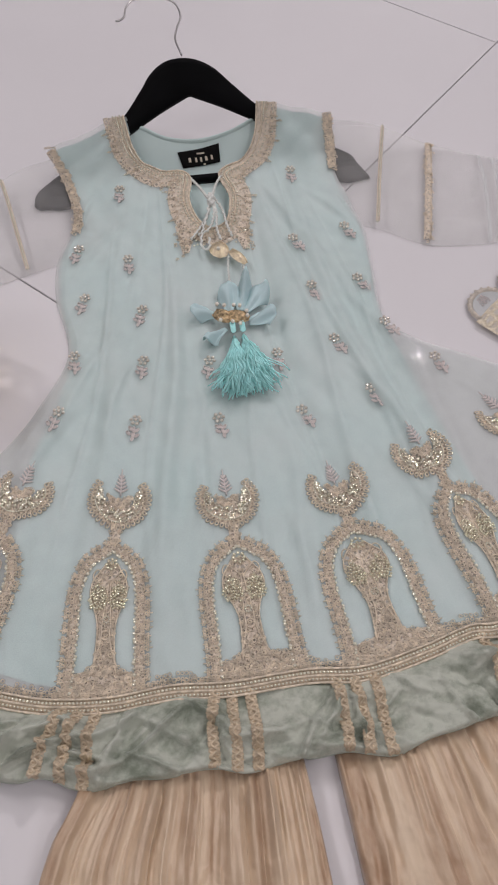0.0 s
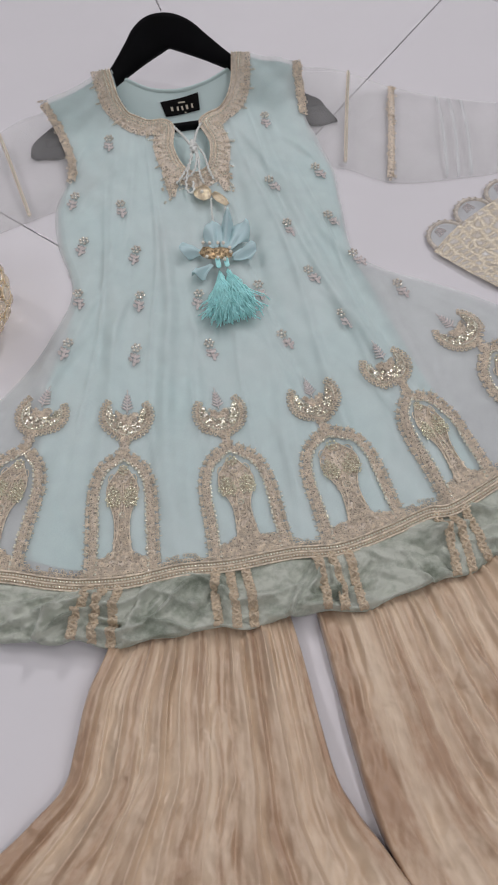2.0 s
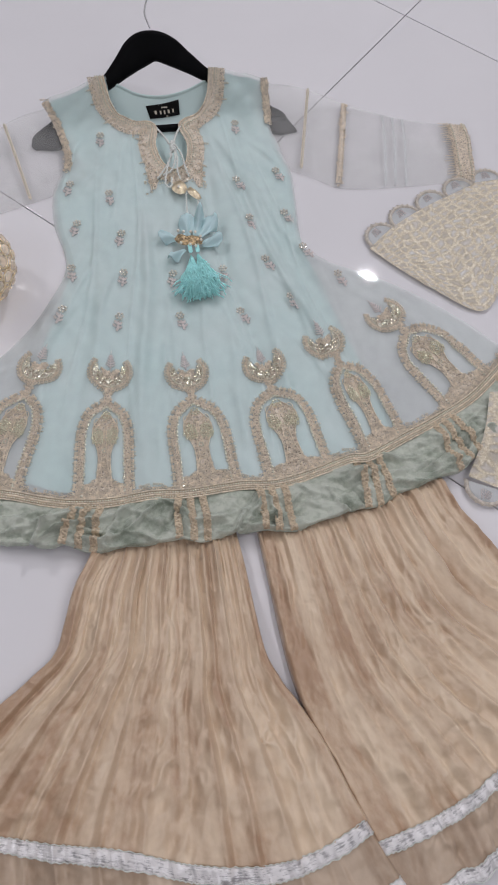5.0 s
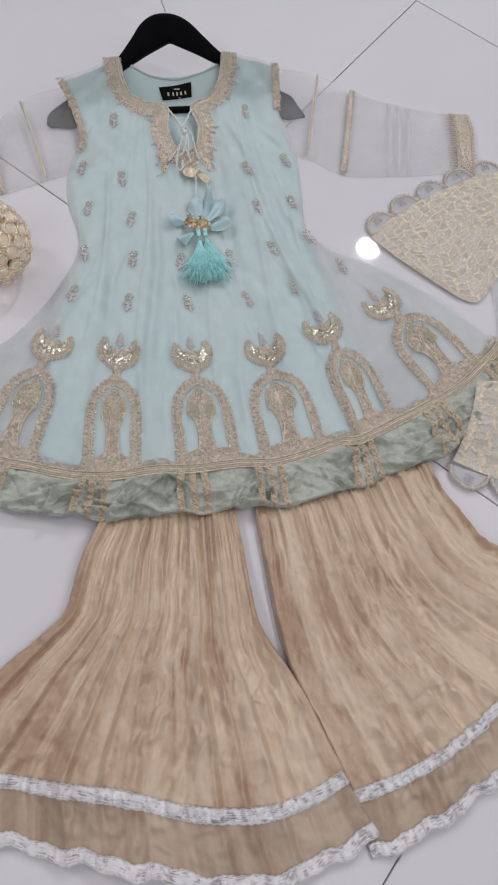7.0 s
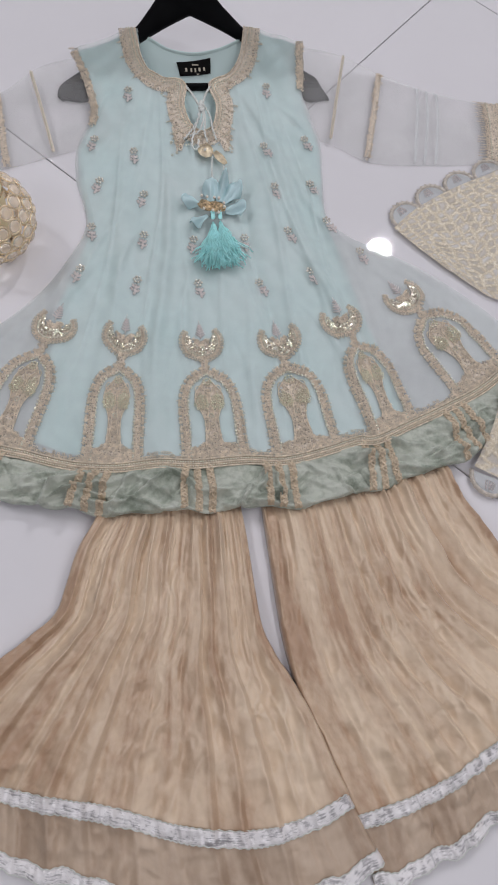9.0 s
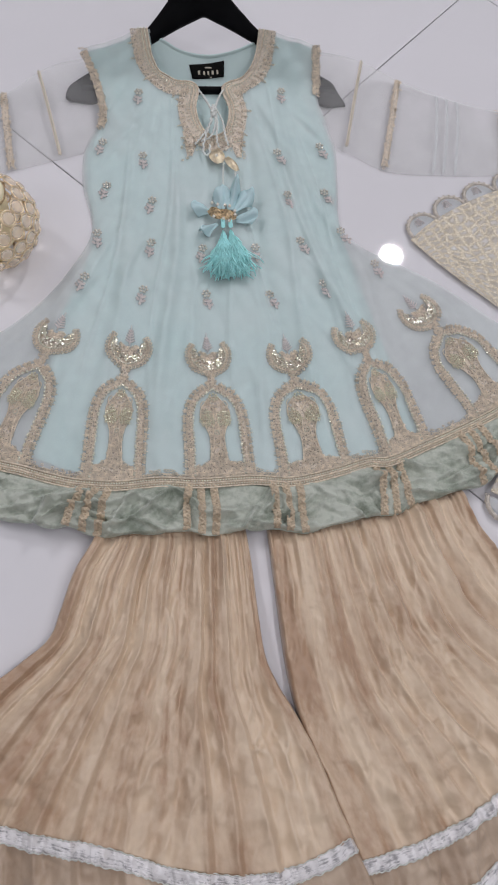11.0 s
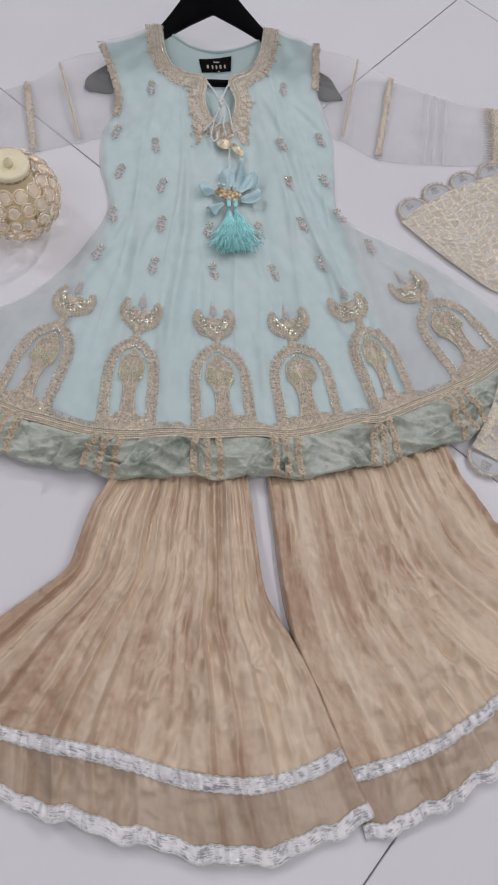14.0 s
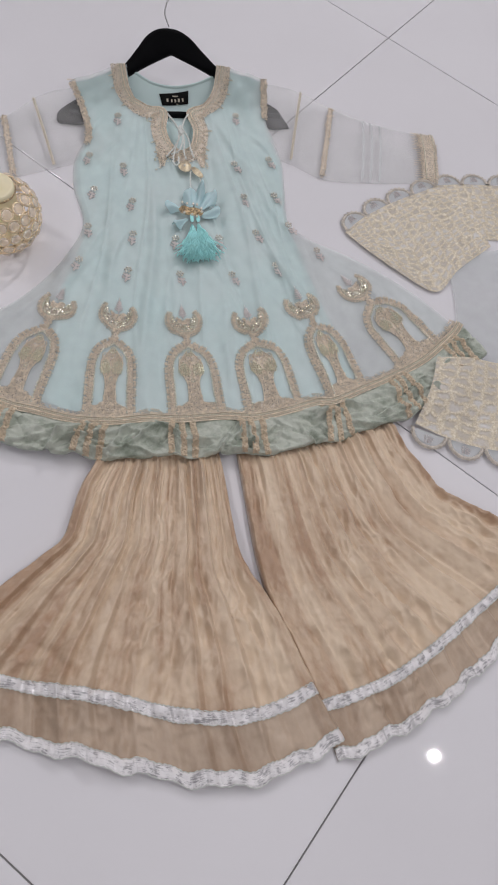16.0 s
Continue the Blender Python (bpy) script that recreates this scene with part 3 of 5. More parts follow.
def on_velvet(sv, vv):
    """A place on the border: along it and across it, 0 to 1."""
    i, j = np.clip(sv, 0, 1) * (NU - 1), np.clip((vv + 0.02) / 1.02, 0, 1) * 51
    i0, j0 = np.minimum(i.astype(int), NU - 2), np.minimum(j.astype(int), 50)
    fi, fj = i - i0, j - j0

    def mixed(g):
        return (g[j0, i0] * (1 - fi) + g[j0, i0 + 1] * fi) * (1 - fj) + (g[j0 + 1, i0] * (1 - fi) + g[j0 + 1, i0 + 1] * fi) * fj
    return np.stack([mixed(X), mixed(Y), mixed(z)], -1)


def gimp(s_top, s_low, seed):
    """A scalloped braid sewn across the border."""
    n = 110
    vv = np.linspace(0.0, 0.985, n)
    sv = np.linspace(s_top, s_low, n) + 0.0012 * np.sin(vv * 5 + seed)
    mid = on_velvet(sv, vv)
    nrm = normals(mid)
    b = Bits()
    ph = vv * 2 * math.pi * 7.5 + seed
    w = 0.0034 + 0.0006 * np.cos(ph * 2)
    prof = [(-1, 0.0003), (-0.75, 0.0010), (0, 0.0013), (0.75, 0.0010), (1, 0.0003)]
    co = np.concatenate([np.column_stack([mid[:, :2] + nrm * (w * k)[:, None], mid[:, 2] + up]) for k, up in prof])
    b.add(co, [[j * n + i, j * n + i + 1, (j + 1) * n + i + 1, (j + 1) * n + i] for j in range(4) for i in range(n - 1)])
    for r, lift, off in ((0.0030, 0.0014, 0.0), (0.0030, 0.0013, math.pi), (0.0016, 0.0022, 0.0)):
        p = np.column_stack([mid[:, :2] + nrm * (r * np.sin(ph + off))[:, None], mid[:, 2] + lift])
        b.tube(p, 0.0009, 5)
    return sew(b.done("braid", GIMP, dress, "scalloped gold braid"))


for k, x in enumerate((-0.33, -0.245, -0.146, -0.050, 0.028, 0.128, 0.215, 0.296)):
    i = int(np.argmin(np.abs(t_curve[:, 0] - x)))
    for j in (-1, 0, 1):
        st = i / (NU - 1) + j * 0.0150
        gimp(st, st + (0.5 - st) * 0.01 + 0.004 * math.sin(k * 2.3) + j * 0.002, k * 1.3 + j)


# ---- embroidery ----
def lay(p, up=0.0):
    p = np.asarray(p, float)
    return np.concatenate([p, (dress_z(p[..., 0], p[..., 1]) + up)[..., None]], -1)


def even(path, step):
    n = max(3, int(np.linalg.norm(np.diff(path[:, :2], axis=0), axis=1).sum() / step))
    return spline(path, n) if len(path) < 30 else path[np.linspace(0, len(path) - 1, n).astype(int)]


def motif(base, head, w, seed, lean=0.0):
    """An arched lace panel with a vase of bead clusters, topped by a crescent."""
    g = rng(seed)
    base, head = np.array(base), np.array(head)
    ax = head - base
    H = np.linalg.norm(ax)
    per = np.array([ax[1], -ax[0]]) / H
    up_ax = ax / H

    def P(u, v):
        u, v = np.asarray(u, float), np.asarray(v, float)
        sway = lean * w * np.sin(v * 3.0)
        return base + v[..., None] * ax + (u * w + sway)[..., None] * per

    net, th, bd, gr, sq = Bits(), Bits(), Bits(), Bits(), Bits()
    half_u = [-0.47, -0.44, -0.43, -0.425, -0.39, -0.29, -0.15, -0.06]
    half_v = [0.0, 0.14, 0.30, 0.44, 0.56, 0.655, 0.705, 0.735]
    arch = spline(P(half_u + [0.0] + [-q for q in half_u[::-1]], half_v + [0.745] + half_v[::-1]), 120)
    net.strip(arch, -0.0034, 0.0034, dress_z)
    n1 = even(arch, 0.0026)
    for q, m in zip(n1, normals(n1)):
        th.ring(lay(q + m * g.uniform(-0.0016, -0.0004), 0.0013), g.uniform(0.0009, 0.0013), 0.00048, 0, g.uniform(0, 6), g.uniform(0.6, 1))
        th.ring(lay(q + m * g.uniform(0.0012, 0.0026), 0.0013), g.uniform(0.0009, 0.0014), 0.00048, 0, g.uniform(0, 6), g.uniform(0.6, 1))
    n2 = even(arch, 0.0046)
    for k, (q, m) in enumerate(zip(n2, normals(n2))):
        a = math.atan2(m[1], m[0])
        side = np.array([-m[1], m[0]])
        th.ring(lay(q + m * 0.0042, 0.0012), 0.0010, 0.0006, 0, a, 1.1)
        for sd in (-1, 1):
            th.ring(lay(q + m * 0.0052 + side * sd * 0.0011, 0.0011), 0.0007, 0.0005, 0, a + sd * 0.6, 1.3)
        th.tube(lay(np.linspace(q + m * 0.0045, q + m * g.uniform(0.0070, 0.0088), 4), 0.0011), 0.00045, 4)
        if g.random() < 0.6:
            bd.bead(lay(q + m * g.uniform(0.0040, 0.0078), 0.0014), g.uniform(0.0006, 0.0009))
    n3 = even(arch, 0.0033)
    for q, m in zip(n3, normals(n3)):
        bd.bead(lay(q - m * (0.0034 + g.normal(0, 0.0002)), 0.0014), g.uniform(0.0011, 0.0015))
    # lace at the foot, mounded under the stem
    foot = spline(P([-0.42, 0.42], [0.07, 0.07]), 24)
    top = 0.0085 + 0.006 * np.exp(-(np.linspace(-1, 1, 24) / 0.45) ** 2)
    net.strip(foot, -0.011, top, dress_z)
    for _ in range(190):
        u = g.uniform(-0.43, 0.43)
        v = g.uniform(0.0, 0.13 + 0.06 * math.exp(-(u / 0.2) ** 2))
        th.ring(lay(P(u, v), 0.0014), g.uniform(0.0008, 0.0019), 0.00045, g.uniform(-0.2, 0.2), g.uniform(0, 6), g.uniform(0.45, 1))
    for sgn in (-1, 1):
        for u0, v0, r in ((0.10, 0.15, 0.0034), (0.17, 0.07, 0.0040), (0.31, 0.10, 0.0036), (0.33, 0.035, 0.0030), (0.09, 0.21, 0.0028)):
            a = np.linspace(0, 9.5, 30)
            rr = r * (1 - a / 13)
            sc = P(u0 * sgn, v0) + np.outer(rr * np.cos(a) * sgn, per) + np.outer(rr * np.sin(a), up_ax)
            th.tube(lay(sc, 0.0016), 0.0005, 4)
    # stem and vase
    nz = 30
    stem = spline(P([0, 0, 0], [0.12, 0.4, 0.66]), nz)
    tt = np.linspace(0, 1, nz)
    body = w * (0.15 - 0.05 * np.sin(tt * 3.0) + 0.13 * np.exp(-((tt - 0.72) / 0.20) ** 2)) * np.clip((1.03 - tt) / 0.18, 0.1, 1) ** 0.5
    net.strip(stem, -body, body, dress_z, 0.0005)
    for _ in range(130):
        k = g.integers(0, nz)
        q = stem[k] + per * g.uniform(-1, 1) * body[k]
        th.ring(lay(q, 0.0014), g.uniform(0.0007, 0.0016), 0.00042, 0, g.uniform(0, 6), g.uniform(0.5, 1))
    for sgn in (-1, 1):
        th.tube(lay(stem + per * (body * sgn)[:, None], 0.0013), 0.0006, 4)
        th.tube(lay(spline(P([0.13 * sgn, 0.06 * sgn, 0.05 * sgn, 0.01 * sgn], [0.17, 0.28, 0.38, 0.57]), 20), 0.0014), 0.0006, 4)
        th.tube(lay(spline(P([0.02 * sgn, 0.16 * sgn, 0.22 * sgn, 0.17 * sgn, 0.11 * sgn, 0.15 * sgn], [0.56, 0.625, 0.59, 0.56, 0.585, 0.60]), 24), 0.0013), 0.0005, 4)
        for i in range(-4, 5):
            for j in range(-4, 5):
                a, c = (i + 0.5 * (j % 2)) / 4.0, j / 4.0
                if a * a + c * c > 1.05:
                    continue
                q = P((0.135 + 0.115 * a) * sgn, 0.495 + 0.066 * c - 0.025 * abs(a))
                gr.bead(lay(q + g.normal(0, 0.0003, 2), 0.0018 + 0.0010 * (1 - a * a - c * c)), g.uniform(0.0008, 0.0012), g.uniform(0.6, 0.9))
    for k in range(8):
        a = k * math.pi / 4
        gr.bead(lay(P(0.065 * math.cos(a), 0.655 + 0.026 * math.sin(a)), 0.0018), 0.0013, 0.7)
        bd.bead(lay(P(0.035 * math.cos(a), 0.375 + 0.016 * math.sin(a)), 0.0018), 0.0008)
    gr.bead(lay(P(0, 0.655), 0.0022), 0.0012)
    th.ring(lay(P(0, 0.30), 0.0014), 0.0032, 0.0007, 0, 0, 0.9)
    # neck of the motif
    net.strip(spline(P([0, 0], [0.76, 0.90]), 8), -0.0036, 0.0036, dress_z)
    for _ in range(26):
        th.ring(lay(P(g.uniform(-0.09, 0.09), g.uniform(0.76, 0.90)), 0.0014), g.uniform(0.0009, 0.0016), 0.00045, 0, g.uniform(0, 6), 0.8)
    # crescent: a moon of sequins edged with lace points
    R = 0.0170

    def C(r, a):
        return head + np.outer(r * np.cos(a), per) + np.outer(r * np.sin(a), up_ax)

    ang = np.radians(np.linspace(146, 394, 60))
    moon = np.sin(np.linspace(0, math.pi, 60)) ** 0.7
    net.strip(C(R, ang), -0.0022, 0.002 + 0.0085 * moon, dress_z)
    net.strip(C(0.004, ang), -0.004, 0.004, dress_z)
    for _ in range(110):
        k = g.integers(2, 58)
        r = R - 0.001 - g.random() * (0.0012 + 0.0080 * moon[k])
        c = lay(C(np.array([r]), np.array([ang[k]]))[0], 0.0022)
        sq.ring(c, g.uniform(0.0006, 0.0011), 0.0005, g.uniform(-0.7, 0.7), g.uniform(0, 6), 0.8)
        sq.bead(c, g.uniform(0.0009, 0.0014), g.uniform(0.25, 0.5))
    for q in C(R - 0.0002, np.radians(np.linspace(150, 390, 46))):
        bd.bead(lay(q, 0.0018), 0.0009)
    for k, a in enumerate(np.radians(np.linspace(140, 400, 27))):
        q = C(np.array([R + 0.0016, R + 0.0042, R + 0.0060]), np.array([a, a, a]))
        turn = a + math.atan2(per[1], per[0])
        th.ring(lay(q[0], 0.0014), 0.0015, 0.0006, 0, turn, 1.1)
        th.ring(lay(q[1], 0.0013), 0.0012, 0.0006, 0, turn, 1.5)
        if k % 2:
            bd.bead(lay(q[2], 0.0014), g.uniform(0.0006, 0.0010))
    for _ in range(60):
        a, r = g.uniform(2.9, 6.6), 0.0088 * math.sqrt(g.random())
        th.ring(lay(C(np.array([r]), np.array([a]))[0] + up_ax * 0.002, 0.0012), g.uniform(0.0007, 0.0014), 0.00042, 0, g.uniform(0, 6), 0.7)
    lf = Bits()
    for k in range(5):
        for sgn in (-1, 1):
            reach = 0.0052 - 0.0008 * k
            lo_q = head + up_ax * (0.007 + 0.0028 * k)
            lf.tube(lay(np.linspace(lo_q, lo_q + per * sgn * reach + up_ax * 0.0030, 5), 0.0008), 0.0009, 5, np.array([0.5, 1, 1.1, 0.8, 0.3]))
    lf.tube(lay(np.linspace(head + up_ax * 0.004, head + up_ax * 0.026, 8), 0.0009), 0.0007, 5, np.linspace(1, 0.6, 8))
    whole = thing_part("arch_motif", dress, "gold lace arch with bead clusters and a crescent")
    for nm, bits, mat in (("net", net, LACE), ("thread", th, THREAD), ("beadwork", bd, BEAD), ("grape_beadwork", gr, GRAPE), ("sequin_work", sq, SEQUIN), ("sprig", lf, LEAF)):
        ob = bits.done(nm, mat, whole)
        ob.matrix_parent_inverse = Matrix.Translation(whole.location + dress_at).inverted()
        if nm != "sprig":
            ob["kind"] = "stuff"


def thing_part(name, parent, label=""):
    """A part with pieces of its own: an empty under its thing."""
    ob = new(name)
    ob.empty_display_size = 0.01
    ob.parent = parent
    ob.location = (0, 0, 0)
    if label:
        ob["label"] = label
    return ob


MOTIFS = [((-0.335, 0.276), (-0.290, 0.326), 0.040, 0.0), ((-0.241, 0.215), (-0.186, 0.347), 0.056, -0.03), ((-0.133, 0.189), (-0.115, 0.331), 0.052, -0.04), ((-0.032, 0.187), (-0.037, 0.321), 0.060, 0.01),
          ((0.060, 0.188), (0.045, 0.321), 0.066, 0.0), ((0.152, 0.207), (0.114, 0.341), 0.047, 0.06), ((0.258, 0.258), (0.189, 0.368), 0.070, 0.05)]
for k, (a, c, w, ln) in enumerate(MOTIFS):
    motif(a, c, w, 10 + k, ln)

# trim over the join of organza and velvet
tr = spline(TRIM, 300)
tz = lambda x, y: dress_z(x, y) * 0.3 + 0.0095
b = Bits()
b.strip(tr, -0.0048, 0.0048, tz, 0.0012)
sew(b.done("hem_trim", TRIM_CLOTH, dress, "gold trim sewn along the join"))
b, bd = Bits(), Bits()
nr = normals(tr)
for w in (-0.0045, 0.0, 0.0045):
    q = tr + nr * w
    b.tube(np.column_stack([q, tz(q[:, 0], q[:, 1]) + 0.0018]), 0.0008, 5)
g = rng(4)
fine = spline(TRIM, 310)
fn = normals(fine)
for q, m in zip(fine, fn):
    for w in (-0.0022, 0.0022):
        c = q + m * w
        bd.bead((*c, tz(c[0], c[1]) + 0.0017), 0.0011 if w > 0 else 0.0009)
    if g.random() < 0.75:
        c = q + m * g.uniform(0.007, 0.0085)
        b.ring((*c, dress_z(c[0], c[1]) + 0.0012), g.uniform(0.0013, 0.0021), 0.00045, 0, g.uniform(0, 6))
    for w in (0.0065, 0.0090):
        c = q + m * (w + g.normal(0, 0.0005))
        b.ring((*c, dress_z(c[0], c[1]) + 0.0012), g.uniform(0.0009, 0.0014), 0.00048, 0, g.uniform(0, 6), 0.8)
    if g.random() < 0.55:
        c = q + m * g.uniform(0.0105, 0.0135)
        b.ring((*c, dress_z(c[0], c[1]) + 0.0012), 0.0011, 0.0004, 0, g.uniform(0, 6))
tagged(sew(b.done("trim_cord", THREAD, dress)), kind="stuff")
tagged(sew(bd.done("trim_beadwork", BEAD, dress)), kind="stuff")

# neck embroidery
nk = spline(NECK, 260)
b = Bits()
b.strip(nk, -0.0140, 0.0012, dress_z, 0.0012)
sew(b.done("neck_band", BAND, dress, "dense cream and gold embroidery round the neck"))
b, bd, th = Bits(), Bits(), Bits()
nn = normals(nk)
q = nk + nn * 0.0006
th.tube(lay(q, 0.0016), 0.0010, 5)
for w, r, st in ((-0.0028, 0.0011, 2), (-0.0068, 0.0012, 2), (-0.0098, 0.0009, 3)):
    for q in (nk + nn * w)[::st]:
        if in_neck(q[0], q[1]):
            continue
        bd.bead(lay(q, 0.0024), r * g.uniform(0.8, 1.1))
th.tube(lay(nk + nn * -0.0048, 0.002), 0.0007, 4)
net = Bits()
net.strip(nk, -0.020, -0.012, dress_z, 0.0008)
for k, (q, m) in enumerate(zip(nk[::4], nn[::4])):
    if q[1] > 0.757:
        continue
    pk = 0.5 + 0.5 * math.cos(k * 2 * math.pi / 4)
    for w in np.arange(-0.0150, -0.0155 - 0.0085 * pk, -0.0026):
        c = q + m * w
        if in_neck(c[0], c[1]):
            continue
        th.ring(lay(c + g.normal(0, 0.0004, 2), 0.0014), g.uniform(0.0011, 0.0018), 0.00045, 0, g.uniform(0, 6), 0.8)
    c = q + m * (-0.0165 - 0.0085 * pk)
    if not in_neck(c[0], c[1]):
        bd.bead(lay(c, 0.0014), 0.0009)
for _ in range(150):
    a = g.uniform(0, 1)
    k = int(a * 259)
    c = nk[k] + nn[k] * g.uniform(-0.013, -0.003)
    th.ring(lay(c, 0.0022), g.uniform(0.001, 0.0017), 0.0004, 0, g.uniform(0, 6), 0.8)
for x0 in (-0.040, 0.010):
    net.strip(spline([(x0, 0.612), (x0 + 0.003 * np.sign(x0 - HX), 0.577)], 12), np.linspace(-0.010, -0.003, 12), np.linspace(0.010, 0.003, 12), dress_z)
    for _ in range(9):
        bd.bead(lay((x0 + g.uniform(-0.009, 0.009), g.uniform(0.576, 0.604)), 0.0018), 0.0011)
for _ in range(150):
    c = np.array([g.uniform(-0.052, 0.020), g.uniform(0.572, 0.606)])
    if abs(c[0] - HX) > 0.008 + (0.606 - c[1]) * 0.75 or c[1] > 0.594:
        th.ring(lay(c, 0.0014), g.uniform(0.0011, 0.0018), 0.00045, 0, g.uniform(0, 6), 0.8)
tagged(sew(net.done("neck_net", LACE, dress)), kind="stuff")
tagged(sew(th.done("neck_thread", THREAD, dress)), kind="stuff")
tagged(sew(bd.done("neck_beadwork", BEAD, dress)), kind="stuff")

# scattered sprigs
FLOWERS = [(-0.099, 0.663), (0.068, 0.669), (-0.142, 0.595), (-0.096, 0.576), (0.059, 0.582), (0.109, 0.592), (-0.138, 0.534), (-0.089, 0.515), (0.064, 0.522), (0.108, 0.526), (-0.146, 0.470), (-0.091, 0.458),
           (-0.037, 0.452), (0.021, 0.452), (0.073, 0.460), (0.119, 0.470), (0.151, 0.429), (-0.161, 0.414), (-0.101, 0.399), (-0.034, 0.395), (0.034, 0.395), (0.091, 0.404)]
bd, lf = Bits(), Bits()
for k in range(6):
    a = k * math.pi / 3
    bd.bead((0.0030 * math.cos(a), 0.0055 + 0.0030 * math.sin(a), 0.0016), 0.0014, 0.7)
bd.bead((0, 0.0055, 0.0020), 0.0013)
for dx, dy, tn in ((-0.0022, -0.001, 0.6), (0.0024, -0.002, -0.6), (0.0006, -0.0052, 0.1), (-0.0026, -0.0048, 0.8), (0.003, -0.006, -0.8), (0, -0.0015, 0), (0.0008, -0.0085, 0)):
    lf.ring((dx, dy, 0.0012), 0.0017, 0.0006, 0, tn, 0.55)
    lf.bead((dx, dy, 0.0008), 0.0013, 0.35)
first = None
for k, (x, y) in enumerate((a, c - 0.006) for a, c in FLOWERS):
    at = Vector((x, y, float(dress_z(x, y)))) - dress_at
    turn = -(x - HX) * -1.6 + math.sin(k * 5.1) * 0.25
    if first is None:
        first = (bd.done("flower", SEED, dress, "beaded flower with a blush leaf"), lf.done("leaf", LEAF, dress))
        fl, le = first
        le.parent = fl
    else:
        fl = new("flower", first[0].data)
        fl.parent = dress
        le = new("leaf", first[1].data)
        le.parent = fl
        fl["label"] = first[0]["label"]
    fl.matrix_local = Matrix.Translation(at) @ Matrix.Rotation(turn, 4, "Z") @ Matrix.Scale(1.2, 4)


# ---- sleeves ----
def sleeve(top, bottom, tucks, bands, cuff, seed, label):
    """A sheer puffed sleeve: two layers, bands of trim, tucks and a lace cuff."""
    sl = thing_part("sleeve", dress, label)
    nu, nv = 90, 40
    tp, bt = spline(top, nu), spline(bottom, nu)
    v = np.linspace(0, 1, nv)[:, None]
    xy = tp[None] * (1 - v[..., None]) + bt[None] * v[..., None]
    nz = rough(xy[..., 0], xy[..., 1], 26, 2, seed)
    puff = np.sqrt(np.clip(np.sin(v * math.pi), 0, 1)) * np.ones((1, nu))
    near = np.exp(-(np.linspace(0, 1, nu) / 0.22) ** 2)[None, :]
    zt = 0.0015 + puff * (0.0075 + 0.003 * nz * (1 - near)) + near * np.clip(puff * 1.6, 0, 1) * 0.0055
    zt = np.maximum(zt, 0.0125 * np.exp(-(np.linspace(0, 1, nu) / 0.30) ** 4)[None, :] * np.clip(puff * 2.5, 0, 1))
    zt = np.where(np.linspace(0, 1, nu)[None, :] < 0.17, np.minimum(zt, dress_z(xy[..., 0], xy[..., 1]) - 0.0018), zt)

    def at(u, w, up=0.0):
        i, j = np.asarray(u, float) * (nu - 1), np.asarray(w, float) * (nv - 1)
        i0, j0 = np.minimum(i.astype(int), nu - 2), np.minimum(j.astype(int), nv - 2)
        fi, fj = i - i0, j - j0

        def mixed(gd):
            return (gd[j0, i0] * (1 - fi) + gd[j0, i0 + 1] * fi) * (1 - fj) + (gd[j0 + 1, i0] * (1 - fi) + gd[j0 + 1, i0 + 1] * fi) * fj
        return np.stack([mixed(xy[..., 0]), mixed(xy[..., 1]), mixed(zt) + up], -1)

    def zf(x, y):
        d = ((xy[..., 0].ravel()[None] - np.ravel(x)[:, None]) ** 2 + (xy[..., 1].ravel()[None] - np.ravel(y)[:, None]) ** 2).argmin(1)
        return zt.ravel()[d].reshape(np.shape(x))

    def done(ob):
        ob.matrix_parent_inverse = Matrix.Translation(dress_at).inverted()
        return ob

    done(grid("front_layer", xy, zt, SLEEVE, sl))
    done(grid("back_layer", xy, zt * 0.1 + 0.0008, SLEEVE, sl))
    g = rng(int(seed * 10))
    for (u0, u1, kind) in bands:
        w = np.linspace(0.02, 0.98, 40)
        p = at(u0 + (u1 - u0) * w, w)
        b, bd = Bits(), Bits()
        half = 0.0019 if kind == "bead" else 0.0036
        b.strip(p[:, :2], -half, half, zf, 0.0012)
        st = done(b.done("band", BAND if kind == "bead" else LACE, sl, "gold band of beads" if kind == "bead" else "gold lace band"))
        if kind == "bead":
            for q in p[::1]:
                bd.bead(q + (0, 0, 0.002), 0.0012)
            tagged(done(bd.done("band_beadwork", BEAD, sl)), kind="stuff")
        else:
            for q in p:
                for _ in range(2):
                    bd.ring(q + (*g.uniform(-0.004, 0.004, 2), 0.0014), g.uniform(0.0011, 0.002), 0.00045, 0, g.uniform(0, 6), 0.8)
            tagged(done(bd.done("band_thread", THREAD, sl)), kind="stuff")
    for u0, u1 in tucks:
        w = np.linspace(0.01, 0.99, 40)
        b = Bits()
        p = at(u0 + (u1 - u0) * w, w)
        b.strip(p[:, :2], -0.0016, 0.0016, zf, 0.0006)
        done(b.done("tuck", VEIL, sl, "narrow sewn tuck"))
    b, bd, th = Bits(), Bits(), Bits()
    w = np.linspace(0.0, 1.0, 34)
    p = at(cuff + (1 - cuff) * 0.55 + 0 * w, w)
    wid = np.linalg.norm(at(1.0, 0.5)[:2] - at(cuff, 0.5)[:2])
    b.strip(p[:, :2], -wid * 0.44, wid * 0.44, zf, 0.0010)
